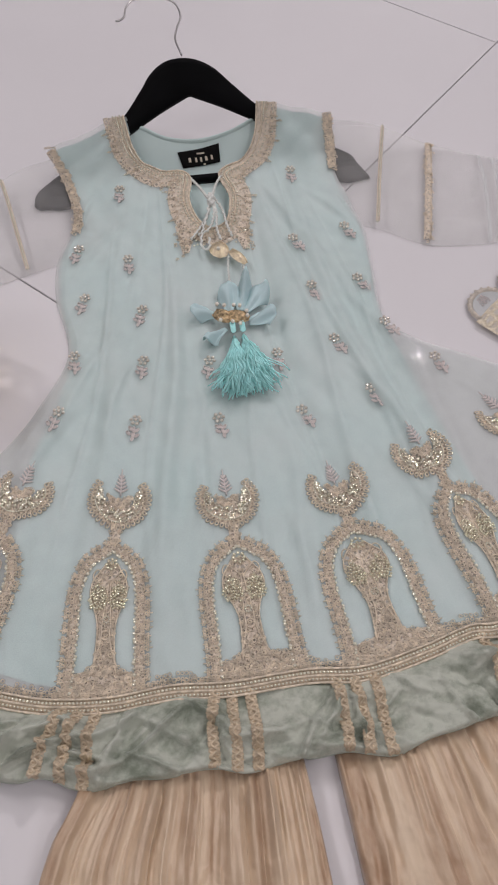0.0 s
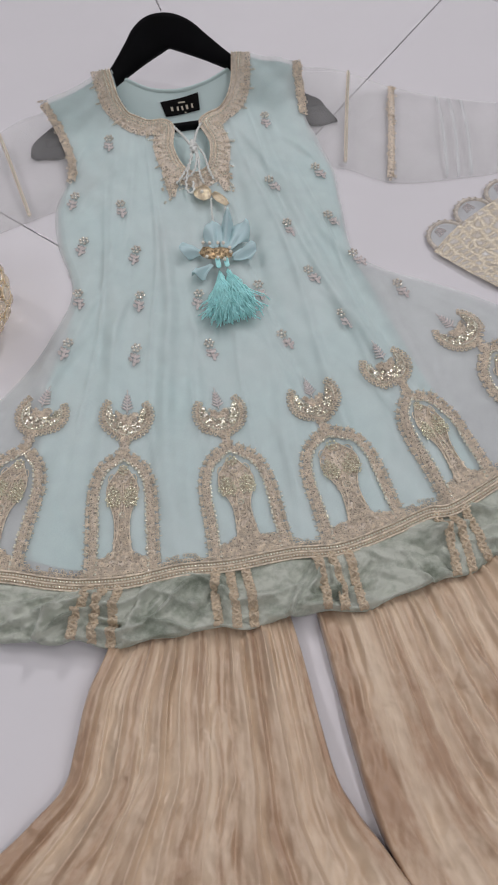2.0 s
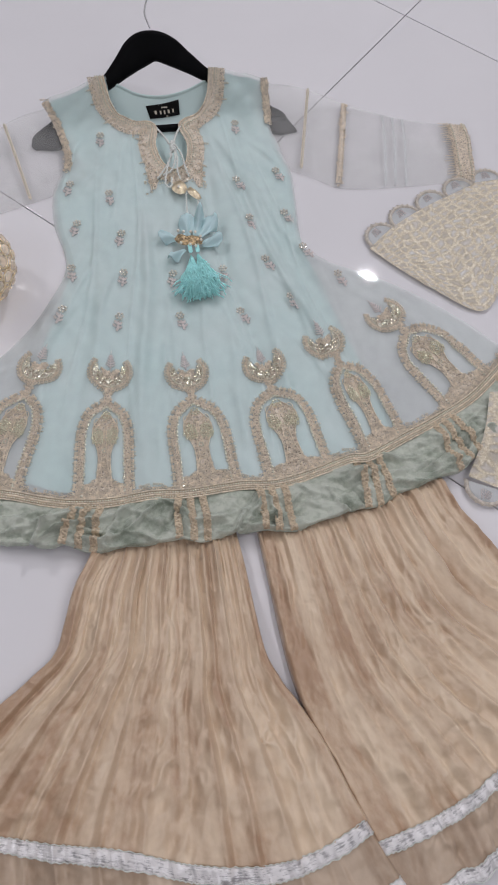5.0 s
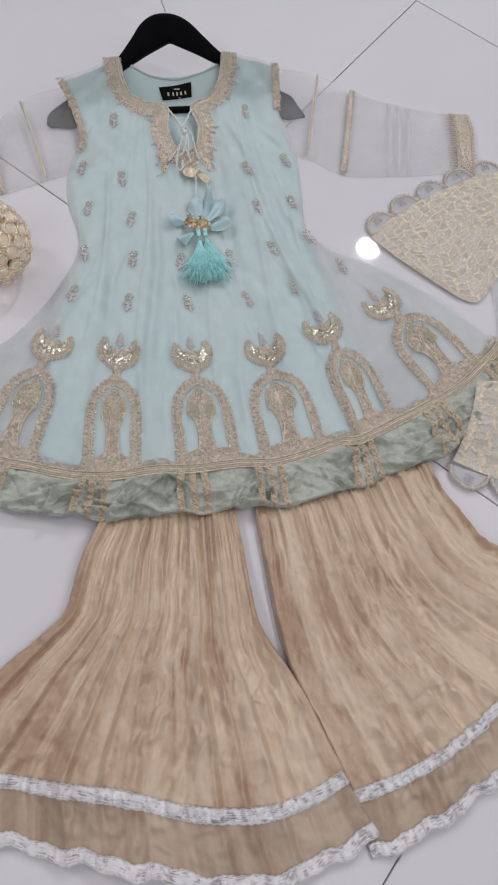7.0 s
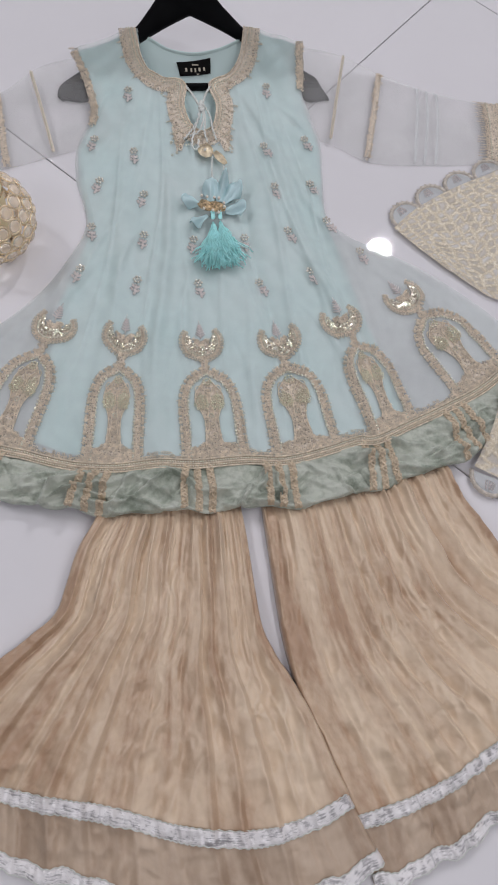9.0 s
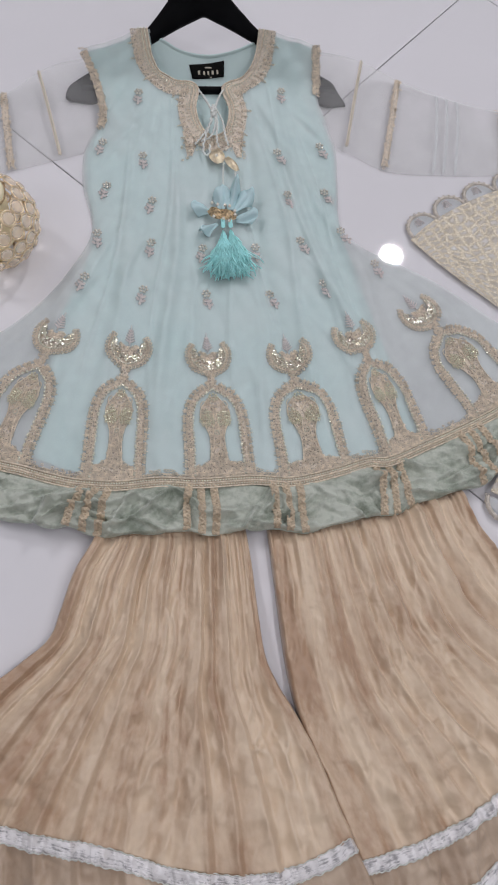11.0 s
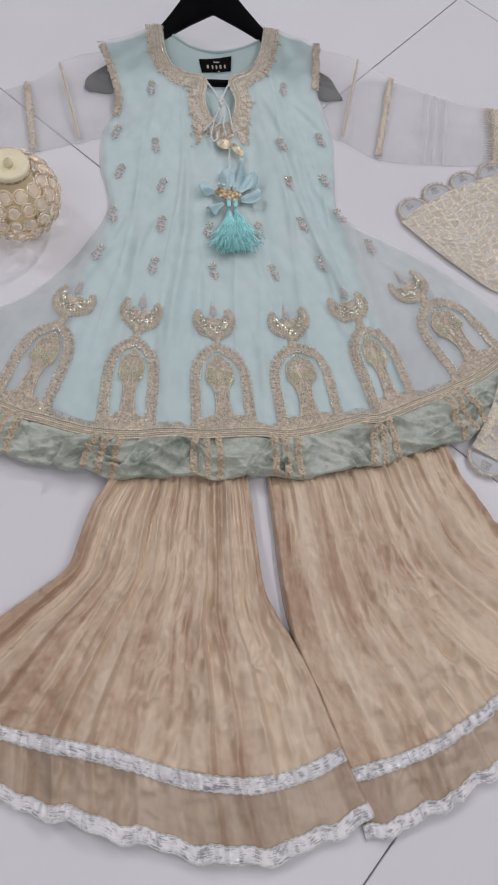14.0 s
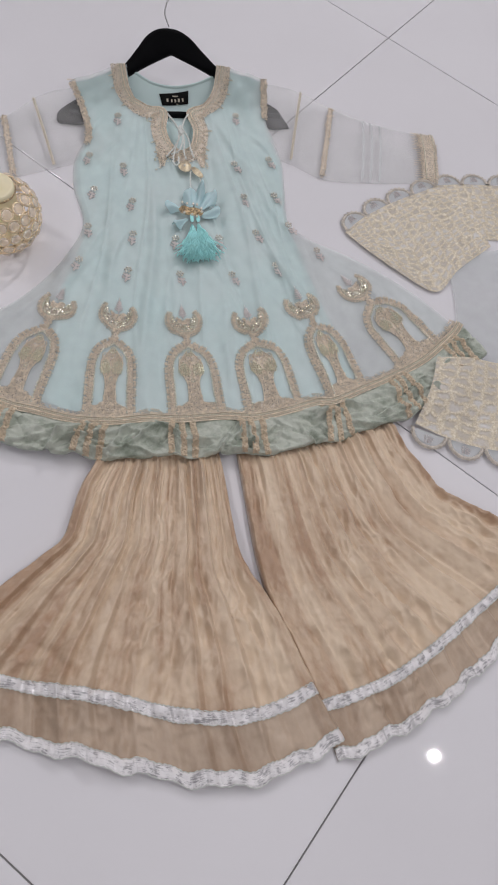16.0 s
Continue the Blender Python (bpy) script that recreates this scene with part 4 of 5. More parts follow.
    for wi in np.linspace(0.02, 0.98, 26):
        for u in np.linspace(cuff + 0.01, 0.99, 6):
            q = at(u + g.uniform(-0.008, 0.008), np.clip(wi + g.uniform(-0.015, 0.015), 0, 1), 0.0014)
            th.ring(q, g.uniform(0.0012, 0.002), 0.00045, 0, g.uniform(0, 6), 0.8)
        for u in (0.985, 0.93):
            bd.bead(at(u, wi, 0.0018), 0.0012)
        a, c = at(cuff + 0.01, wi, 0.001), at(cuff - g.uniform(0.01, 0.035), wi, 0.001)
        th.tube(np.linspace(a, c, 4), 0.0005, 4)
    for nm, bits, mat in (("cuff_net", b, LACE), ("cuff_thread", th, THREAD), ("cuff_beadwork", bd, BEAD)):
        tagged(done(bits.done(nm, mat, sl)), kind="stuff")


sleeve([(0.104, 0.749), (0.177, 0.736), (0.22, 0.706), (0.28, 0.676), (0.344, 0.656), (0.37, 0.653)], [(0.094, 0.612), (0.140, 0.590), (0.186, 0.562), (0.26, 0.556), (0.325, 0.557), (0.356, 0.559)],
       [(0.62, 0.575), (0.665, 0.62), (0.71, 0.67)], [(0.26, 0.18, "bead"), (0.44, 0.36, "lace")], 0.90, 3.1, "sheer white organza sleeve with gold bands")
sleeve([(-0.144, 0.732), (-0.208, 0.711), (-0.248, 0.675), (-0.31, 0.645), (-0.37, 0.620), (-0.395, 0.618)], [(-0.118, 0.600), (-0.186, 0.577), (-0.238, 0.560), (-0.30, 0.545), (-0.36, 0.538), (-0.385, 0.540)],
       [(0.62, 0.60), (0.665, 0.65), (0.71, 0.70)], [(0.265, 0.26, "bead"), (0.45, 0.46, "lace")], 0.90, 7.7, "sheer white organza sleeve with gold bands")
for nm, pts in (("armhole_trim", [(-0.161, 0.727), (-0.148, 0.686), (-0.139, 0.640), (-0.142, 0.615)]), ("armhole_trim", [(0.119, 0.744), (0.115, 0.708), (0.110, 0.665)])):
    p = spline(pts, 40)
    b, th = Bits(), Bits()
    b.strip(p, -0.0042, 0.0042, dress_z, 0.0014)
    ob = sew(b.done(nm, LACE, dress, "gold lace along the armhole"))
    for q in p:
        for _ in range(3):
            th.ring(lay(q + g.uniform(-0.0042, 0.0042, 2), 0.0022), g.uniform(0.0012, 0.0022), 0.0005, 0, g.uniform(0, 6), 0.8)
    tagged(sew(th.done("armhole_thread", THREAD, dress)), kind="stuff")

# ---- neck label ----
lab = thing_part("neck_label", dress, "black woven label with pale unreadable lettering")
bm_lo, bm_hi = np.array((-0.036, 0.700)), np.array((0.005, 0.731))
xy = coons(spline([(-0.037, 0.722), (-0.015, 0.7245), (0.006, 0.730)], 12), spline([(-0.034, 0.6985), (-0.0155, 0.6995), (0.004, 0.7030)], 12), spline([(-0.037, 0.722), (-0.034, 0.6985)], 8), spline([(0.006, 0.730), (0.004, 0.7030)], 8))
ob = grid("patch", xy, np.full(xy.shape[:2], 0.0046), LABEL, lab, thick=0.0008)
ob.matrix_parent_inverse = Matrix.Translation(dress_at).inverted()
for k, (dx, dy, w, h) in enumerate([(-0.027, 0.710, 0.0045, 0.006), (-0.0205, 0.7095, 0.0035, 0.006), (-0.0155, 0.7095, 0.0035, 0.006), (-0.0105, 0.7105, 0.0045, 0.006), (-0.0045, 0.7115, 0.0035, 0.006), (-0.018, 0.7205, 0.014, 0.0018), (-0.013, 0.7045, 0.004, 0.0016)]):
    ob = box("lettering_bar", (dx, dy - 0.004, 0.0046), (dx + w * 0.55, dy - 0.004 + h, 0.0050), LETTER, lab)
    ob.matrix_parent_inverse = Matrix.Translation(dress_at).inverted()

# ---- ties, charms and tassel ----
tas = thing_part("tassel_tie", dress, "white neck ties with gold charms, fabric petals and an aqua tassel")
tas.location = (0, -0.011, 0)


def tie(bits, name, mat, label=""):
    ob = bits.done(name, mat, tas, label)
    ob.matrix_parent_inverse = Matrix.Translation(dress_at).inverted()
    return ob


def cord(b, pts, r=0.0011):
    p = spline([(x, y, z) for x, y, z in pts], 60)
    n = normals(p)
    p[:, :2] += n * (0.0006 * np.sin(np.arange(60) * 1.3))[:, None]
    b.tube(p, r, 5, 1 + 0.25 * np.sin(np.arange(60) * 2.1))


Z = 0.016
b = Bits()
cord(b, [(-0.029, 0.680, Z), (-0.022, 0.666, Z), (-0.016, 0.648, Z + 0.002)])
cord(b, [(0.000, 0.680, Z), (-0.007, 0.666, Z), (-0.012, 0.648, Z + 0.002)])
for k, pts in enumerate([[(-0.014, 0.656), (-0.016, 0.635), (-0.026, 0.615), (-0.037, 0.600)], [(-0.014, 0.656), (-0.018, 0.63), (-0.026, 0.605), (-0.028, 0.587), (-0.022, 0.585), (-0.020, 0.60)],
                         [(-0.013, 0.656), (-0.012, 0.63), (-0.019, 0.61), (-0.030, 0.604)], [(-0.012, 0.656), (-0.010, 0.63), (-0.012, 0.61), (-0.010, 0.596)], [(-0.012, 0.656), (-0.004, 0.635), (-0.002, 0.615), (0.001, 0.600)]]):
    cord(b, [(x, y, Z - 0.004 * i / len(pts) + 0.001 * math.sin(k)) for i, (x, y) in enumerate(pts)])
for k in range(6):
    b.bead((-0.0135 + 0.002 * math.sin(k * 2), 0.640 + 0.002 * k, Z + 0.002), 0.0026)
cord(b, [(-0.006, 0.575, Z - 0.004), (-0.008, 0.555, Z - 0.004), (-0.009, 0.530, Z - 0.004)], 0.0008)
cord(b, [(0.006, 0.565, Z - 0.005), (0.006, 0.545, Z - 0.005), (0.003, 0.530, Z - 0.004)], 0.0008)
tie(b, "cord", CORD, "twisted white cord")


def charm(c, length, width, turn, lift):
    """A cupped shell of gold, ribbed."""
    b = Bits()
    n, m = 16, 11
    co, f = [], []
    for i in range(n):
        t = i / (n - 1)
        w = width * math.sin(math.pi * min(0.97, 0.12 + 0.8 * t)) ** 0.7
        for j in range(m):
            k = j / (m - 1) * 2 - 1
            x, y = w * k / 2, length * (0.5 - t)
            h = lift * (1 - k * k) * math.sin(math.pi * t) + 0.0006 * math.cos(j * math.pi)
            co.append((c[0] + x * math.cos(turn) - y * math.sin(turn), c[1] + x * math.sin(turn) + y * math.cos(turn), c[2] + h))
    for i in range(n - 1):
        f += [[i * m + j, i * m + j + 1, (i + 1) * m + j + 1, (i + 1) * m + j] for j in range(m - 1)]
    b.add(co, f)
    b.tube(np.array([co[i * m] for i in range(n)]), 0.0005, 4)
    b.tube(np.array([co[i * m + m - 1] for i in range(n)]), 0.0005, 4)
    return b


tie(charm((-0.013, 0.584, 0.012), 0.020, 0.017, 0.25, 0.005), "charm", PALE_SHELL, "gold shell charm")
tie(charm((0.003, 0.573, 0.012), 0.022, 0.009, 0.55, 0.004), "charm", PALE_SHELL, "gold shell charm")
tie(charm((-0.019, 0.503, 0.014), 0.018, 0.013, 0.9, 0.005), "charm", SHELL, "gold filigree leaf")
tie(charm((-0.007, 0.500, 0.015), 0.020, 0.013, 1.25, 0.005), "charm", SHELL, "gold filigree leaf")
for x, y in ((-0.023, 0.514), (-0.017, 0.512), (-0.009, 0.511), (-0.004, 0.510), (0.001, 0.503), (0.001, 0.498), (-0.012, 0.493), (-0.006, 0.490), (-0.022, 0.496), (-0.014, 0.580), (-0.003, 0.589)):
    b = Bits()
    b.bead((x, y, 0.018), 0.0019, 1.0)
    tie(b, "pearl", PEARL)


def petal(root, tip, width, fold):
    """A folded cone of stiff cloth."""
    b = Bits()
    root, tip = np.array(root), np.array(tip)
    d = tip - root
    per = np.array([d[1], -d[0]]) / np.linalg.norm(d)
    n, m = 14, 13
    co, f = [], []
    for i in range(n):
        t = i / (n - 1)
        for j in range(m):
            k = j / (m - 1) * 2 - 1
            w = 1.15 * width * (0.25 + 0.75 * t) * (1 - 0.2 * t * t * k * k)
            p = root + d * (t * (1 - 0.38 * k * k * t)) + per * w * k / 2
            h = 0.010 + 1.6 * fold * t * (1 - abs(k)) ** 1.4 + 0.0035 * t * math.sin(k * 5 + t * 4 + fold * 900)
            co.append((p[0], p[1], h))
    for i in range(n - 1):
        f += [[i * m + j, (i + 1) * m + j, (i + 1) * m + j + 1, i * m + j + 1] for j in range(m - 1)]
    b.add(co, f)
    ob = tie(b, "petal", PETAL, "folded pale aqua fabric petal")
    mod = ob.modifiers.new("thickness", "SOLIDIFY")
    mod.thickness = 0.0008


for r, t, w, fo in (((-0.013, 0.511), (-0.010, 0.538), 0.022, 0.008), ((-0.004, 0.511), (0.006, 0.541), 0.016, 0.012), ((0.001, 0.509), (0.022, 0.532), 0.020, 0.009), ((-0.024, 0.508), (-0.046, 0.513), 0.018, 0.008),
                   ((0.002, 0.497), (0.026, 0.502), 0.022, 0.007), ((-0.018, 0.492), (-0.038, 0.478), 0.014, 0.006)):
    petal(r, t, w, fo)
b = Bits()
g = rng(8)
for k in range(620):
    left = k % 5 < 3
    x0, y0 = (-0.0120, 0.487) if left else (-0.0040, 0.487)
    a = g.normal(-0.10, 0.12) if left else g.normal(0.14, 0.12)
    ln = g.uniform(0.046, 0.070) * (1 - 0.22 * abs(a))
    bend = g.normal(0, 0.0035)
    p = []
    curl = g.normal(0, 0.0034)
    z1 = abs(g.normal(0, 0.0042))
    zz = g.uniform(0, 6)
    for i in range(9):
        t = i / 8
        x = x0 + math.sin(a * t ** 0.6) * ln * t + bend * t * t + curl * math.sin(t * 9 + k) * t + g.normal(0, 0.0007) * (i > 0)
        y = y0 - math.cos(a) * ln * t
        z_here = float(dress_z(x, y))
        p.append((x, y, z_here + 0.0018 + (0.005 * math.sin(min(1, t * 1.3) * 2.2) + z1 * t) + 0.0004 * math.sin(t * 20 + zz)))
    b.tube(np.array(p), 0.00055, 3)
for x in (-0.0125, -0.0045):
    for t in np.linspace(0, 1, 7):
        b.ring((x, 0.493 - 0.008 * t, 0.0155), 0.0018, 0.0007, 0.0, 0)
tagged(tie(b, "tassel", AQUA, "fluffy aqua thread tassel"), kind="stuff")

# ---- hanger ----
hanger = thing("clothes_hanger", (HX, 0.78, 0), "black plastic clothes hanger with a thin steel hook under the dress", "hanger")


def hanger_body():
    up = spline([(-0.168, 0.667), (-0.165, 0.683), (-0.149, 0.700), (-0.104, 0.739), (-0.072, 0.776), (-0.050, 0.815), (-0.037, 0.840), (-0.021, 0.857), (-0.003, 0.862), (0.015, 0.857), (0.031, 0.841), (0.046, 0.813), (0.069, 0.775), (0.102, 0.739), (0.138, 0.708), (0.150, 0.697), (0.153, 0.684)], 110)
    half = [(-0.162, 0.661), (-0.125, 0.666), (-0.068, 0.754), (0.0, 0.806)]
    low = np.concatenate([spline(half[:3], 36)[:-1], spline([half[2], (-0.034, 0.782), half[3]], 20)])
    low = np.concatenate([low, (low[::-1] * (-1, 1))[1:]])
    t = np.linspace(0, 1, len(up))
    lt = np.interp(t, np.linspace(0, 1, len(low)), low[:, 0]), np.interp(t, np.linspace(0, 1, len(low)), low[:, 1])
    low = np.stack(lt, 1)
    prof = [(0.0, 0.003), (0.0, 0.0065), (0.05, 0.0085), (0.2, 0.0092), (0.8, 0.0092), (0.95, 0.0085), (1.0, 0.0065), (1.0, 0.003), (0.9, 0.001), (0.1, 0.001)]
    rows = [np.column_stack([up * (1 - k) + low * k, h * (1 - 0.45 * np.clip((np.abs(up[:, 0]) - 0.09) / 0.05, 0, 1))]) for k, h in prof]
    b = Bits()
    n, m = len(up), len(prof)
    f = [[j * n + i, j * n + i + 1, ((j + 1) % m) * n + i + 1, ((j + 1) % m) * n + i] for j in range(m) for i in range(n - 1)]
    f += [[j * n for j in range(m)], [j * n + n - 1 for j in range(m)][::-1]]
    b.add(np.concatenate(rows) + (0, -0.78, 0), f)
    return b


hanger_body().done("body", BLACK, hanger)
b = Bits()
b.tube(spline([(-0.150, -0.101, 0.006), (0, -0.101, 0.006), (0.150, -0.099, 0.006)], 20), 0.0045, 8)
b.done("trouser_bar", BLACK, hanger)
b = Bits()
hook = [(0.0, 0.087), (-0.004, 0.116), (0.000, 0.138), (0.006, 0.160), (0.002, 0.186), (-0.011, 0.200), (-0.028, 0.206), (-0.044, 0.200), (-0.053, 0.186), (-0.056, 0.168), (-0.061, 0.161), (-0.066, 0.160)]
hook = [(x, y, 0.006) for x, y in hook]
b.tube(spline(hook, 90), 0.0011, 6)
b.done("hook", STEEL, hanger, "thin steel wire hook")



# ---- the hanger leans up from its bar and lifts the shoulders with it ----
def leaned(p):
    """Raises places past the bar, more towards the top of the hanger."""
    over = np.clip(p[:, 1] - 0.655, 0, None)
    over = np.where(over < 0.04, over ** 2 / 0.08, over - 0.02)
    side = np.clip((np.abs(p[:, 0] - HX) - 0.15) / 0.12, 0, 1)
    rise = 0.47 * np.minimum(over, 0.195 + 0.15 * np.clip(over - 0.195, 0, 1)) * (1 - side * side * (3 - 2 * side))
    return p + (np.array((-0.10, -0.12, 0.72)) - p) * (rise / (0.72 - p[:, 2]))[:, None]


bpy.context.view_layer.update()
for ob in dress.children_recursive + hanger.children_recursive:
    if ob.type != "MESH":
        continue
    at = np.array(ob.matrix_world.translation)
    if ob.data.users > 1:
        if ob.parent in (dress, hanger):
            ob.location = ob.location + Vector(leaned(at[None])[0] - at)
        continue
    co = np.empty(len(ob.data.vertices) * 3)
    ob.data.vertices.foreach_get("co", co)
    ob.data.vertices.foreach_set("co", (leaned(co.reshape(-1, 3) + at) - at).ravel())
    ob.data.update()

# ---- wide trousers ----
trousers = thing("wide_trousers", (0.03, 0.0, 0), "beige crushed silk flared trousers with silver ribbon hems laid flat", "trousers")
tr_at = trousers.location.copy()


def pleats(s, v, count, seed, amp):
    """Crushed folds that run down a leg and open towards its hem."""
    wander = 0.25 * np.sin(v * 4 + seed) + 0.5 * rough(s * 3, v * 2, 1.0, 1, seed)
    # folds pressed over to one side, of uneven width
    g = rng(int(seed * 10))
    edge = np.concatenate([[0], np.cumsum(g.uniform(0.35, 1.6, int(count * 1.5)))])
    edge, tall = edge / edge[-1], g.uniform(0.25, 1.0, len(edge))
    at = np.clip(s + 0.022 * wander + 0.010 * rough(s * 9, v * 5, 1.0, 2, seed + 4), 0, 0.9999)
    i = np.clip(np.searchsorted(edge, at, side="right") - 1, 0, len(edge) - 2)
    local = (at - edge[i]) / (edge[i + 1] - edge[i])
    knife = tall[i] * np.where(local < 0.78, local / 0.78, (1 - local) / 0.22) * np.clip((edge[i + 1] - edge[i]) * count, 0.4, 1.2)
    broad = rough(s * count * 0.6 + wander, v * 0.8, 1.0, 1, seed)
    gather = rough(s * count * 2.3 + wander, v * 2.0, 1.0, 2, seed + 3) * np.clip(1 - (v - 0.10) / 0.22, 0, 1)
    small = (1 - 2.2 * np.abs(rough(s * count * 1.4 + v * 3, v * 11 + s * 4, 1.0, 2, seed + 5))) * np.clip(rough(s * 4, v * 3, 1.0, 1, seed + 7) * 2 + 0.5, 0, 1)
    return amp * (0.5 + 0.6 * np.clip(v, 0, 1)) * np.clip(0.22 + 0.62 * knife + 0.34 * broad + 0.85 * gather + 0.22 * small, 0.03, 1.5) * (0.36 + 0.64 * np.clip((v - 0.11) / 0.035, 0, 1))


def leg(top, strip, hem, inner, outer, count, seed, base):
    lg = thing_part("leg", trousers)
    nu, nv = 260, 170

    def done(ob):
        ob.matrix_parent_inverse = Matrix.Translation(tr_at).inverted()
        return ob

    def height(s, v, X, Y):
        n = rough(X * 1.0, Y * 0.75, 48, 3, seed)
        zz = base + 0.0065 * np.clip((v - 0.11) / 0.05, 0, 1) * np.clip((0.95 - v) / 0.25, 0, 1) + pleats(s, v, count, seed, 0.0185) + 0.0030 * n * np.clip((v - 0.12) / 0.12, 0, 1)
        r, th = np.hypot(X + 0.019, Y + 0.045), np.arctan2(Y + 0.045, X + 0.019)
        zz = zz + 0.0025 * np.exp(-r / 0.02) * np.cos(3 * th + 1)
        edge = np.clip(np.minimum(s, 1 - s) / 0.012, 0, 1) ** 0.35
        return np.maximum(0.002, zz * edge)

    tp, sp = spline(top, nu), spline(strip, nu)
    xy = coons(tp, sp, spline(inner, nv), spline(outer, nv))
    s, v = np.meshgrid(np.linspace(0, 1, nu), np.linspace(0, 1, nv))
    s0 = s
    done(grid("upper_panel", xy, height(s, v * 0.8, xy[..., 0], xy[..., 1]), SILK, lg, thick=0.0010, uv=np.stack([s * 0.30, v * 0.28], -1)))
    hm = spline(hem, nu)
    s = np.linspace(0, 1, nu)
    hm[:, 1] += 0.0022 * np.sin(s * 41 + seed) + 0.0015 * np.sin(s * 87)
    k = np.linspace(0, 1, 44)[:, None, None]
    xy2 = sp[None] * (1 - k) + hm[None] * k
    s2, v2 = np.meshgrid(s, 0.8 + 0.2 * k[:, 0, 0])
    fall = 1 - 0.45 * (v2 - 0.8) / 0.2
    z2 = height(s2, v2, xy2[..., 0], xy2[..., 1]) * fall
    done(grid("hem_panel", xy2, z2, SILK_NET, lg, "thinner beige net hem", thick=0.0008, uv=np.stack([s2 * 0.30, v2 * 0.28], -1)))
    # ribbons over the join and along the hem
    for lo, hi in ((-0.01, 0.185), (0.805, 1.01)):
        kk = np.linspace(lo, hi, 9)[:, None, None]
        xy3 = sp[None] * (1 - kk) + hm[None] * kk
        j = np.clip(kk[:, 0, 0], 0, 1) * 43
        j0 = np.minimum(j.astype(int), 42)
        z3 = z2[j0] * (1 - (j - j0))[:, None] + z2[j0 + 1] * (j - j0)[:, None]
        c = 0.0007 * np.sin(s * 300 + 4 * np.sin(s * 37))[None, :] + 0.0022 * np.abs(rough(xy3[..., 0], xy3[..., 1], 90, 2, seed))
        arch = np.array([0.2, 0.9, 1, 1, 1, 1, 1, 0.9, 0.2])[:, None]
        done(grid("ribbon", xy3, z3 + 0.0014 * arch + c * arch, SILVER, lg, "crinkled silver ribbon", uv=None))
        for side in (0, -1):
            b = Bits()
            q = np.column_stack([xy3[side], z3[side] + 0.0016])
            q[:, 1] += 0.0005 * np.sin(s * 420 + 5 * np.sin(s * 31))
            b.tube(q, 0.0005, 4)
            done(b.done("ribbon_edge", CORD, lg))
    return lg


leg([(0.006, 0.19), (0.06, 0.19), (0.13, 0.20), (0.195, 0.215)], [(0.056, -0.133), (0.102, -0.124), (0.14, -0.112), (0.182, -0.091), (0.212, -0.073), (0.277, -0.033), (0.345, 0.017)],
    [(0.066, -0.190), (0.128, -0.173), (0.196, -0.143), (0.258, -0.104), (0.315, -0.060), (0.372, -0.010)], [(0.006, 0.19), (0.007, 0.139), (0.009, 0.090), (0.011, 0.040), (0.014, 0.005), (0.021, -0.030), (0.036, -0.075), (0.056, -0.133)],
    [(0.195, 0.215), (0.203, 0.150), (0.221, 0.107), (0.243, 0.073), (0.295, 0.040), (0.345, 0.017)], 12, 1.7, 0.0025)
leg([(-0.150, 0.19), (-0.10, 0.185), (-0.05, 0.185), (-0.015, 0.19)], [(-0.318, -0.052), (-0.246, -0.076), (-0.195, -0.091), (-0.143, -0.104), (-0.09, -0.123), (-0.037, -0.133), (0.008, -0.130), (0.053, -0.114)],
    [(-0.330, -0.098), (-0.246, -0.133), (-0.196, -0.151), (-0.145, -0.169), (-0.095, -0.185), (-0.044, -0.197), (0.011, -0.193), (0.076, -0.169)], [(-0.150, 0.19), (-0.150, 0.142), (-0.167, 0.110), (-0.177, 0.080), (-0.187, 0.055), (-0.208, 0.037), (-0.248, 0.009), (-0.318, -0.052)],
    [(-0.015, 0.19), (-0.012, 0.137), (-0.009, 0.100), (-0.007, 0.061), (-0.004, 0.028), (0.005, 0.004), (0.015, -0.015), (0.026, -0.038), (0.036, -0.062), (0.045, -0.090), (0.055, -0.114)], 12, 4.2, 0.0040)

# ---- scarf ----
scarf = thing("long_scarf", (0.38, 0.38, 0), "sheer scarf with gold brocade panels and scalloped taupe borders", "scarf")
sc_at = scarf.location.copy()


def put(ob):
    ob.matrix_parent_inverse = Matrix.Translation(sc_at).inverted() if ob.parent == scarf else Matrix.Identity(4)
    return ob


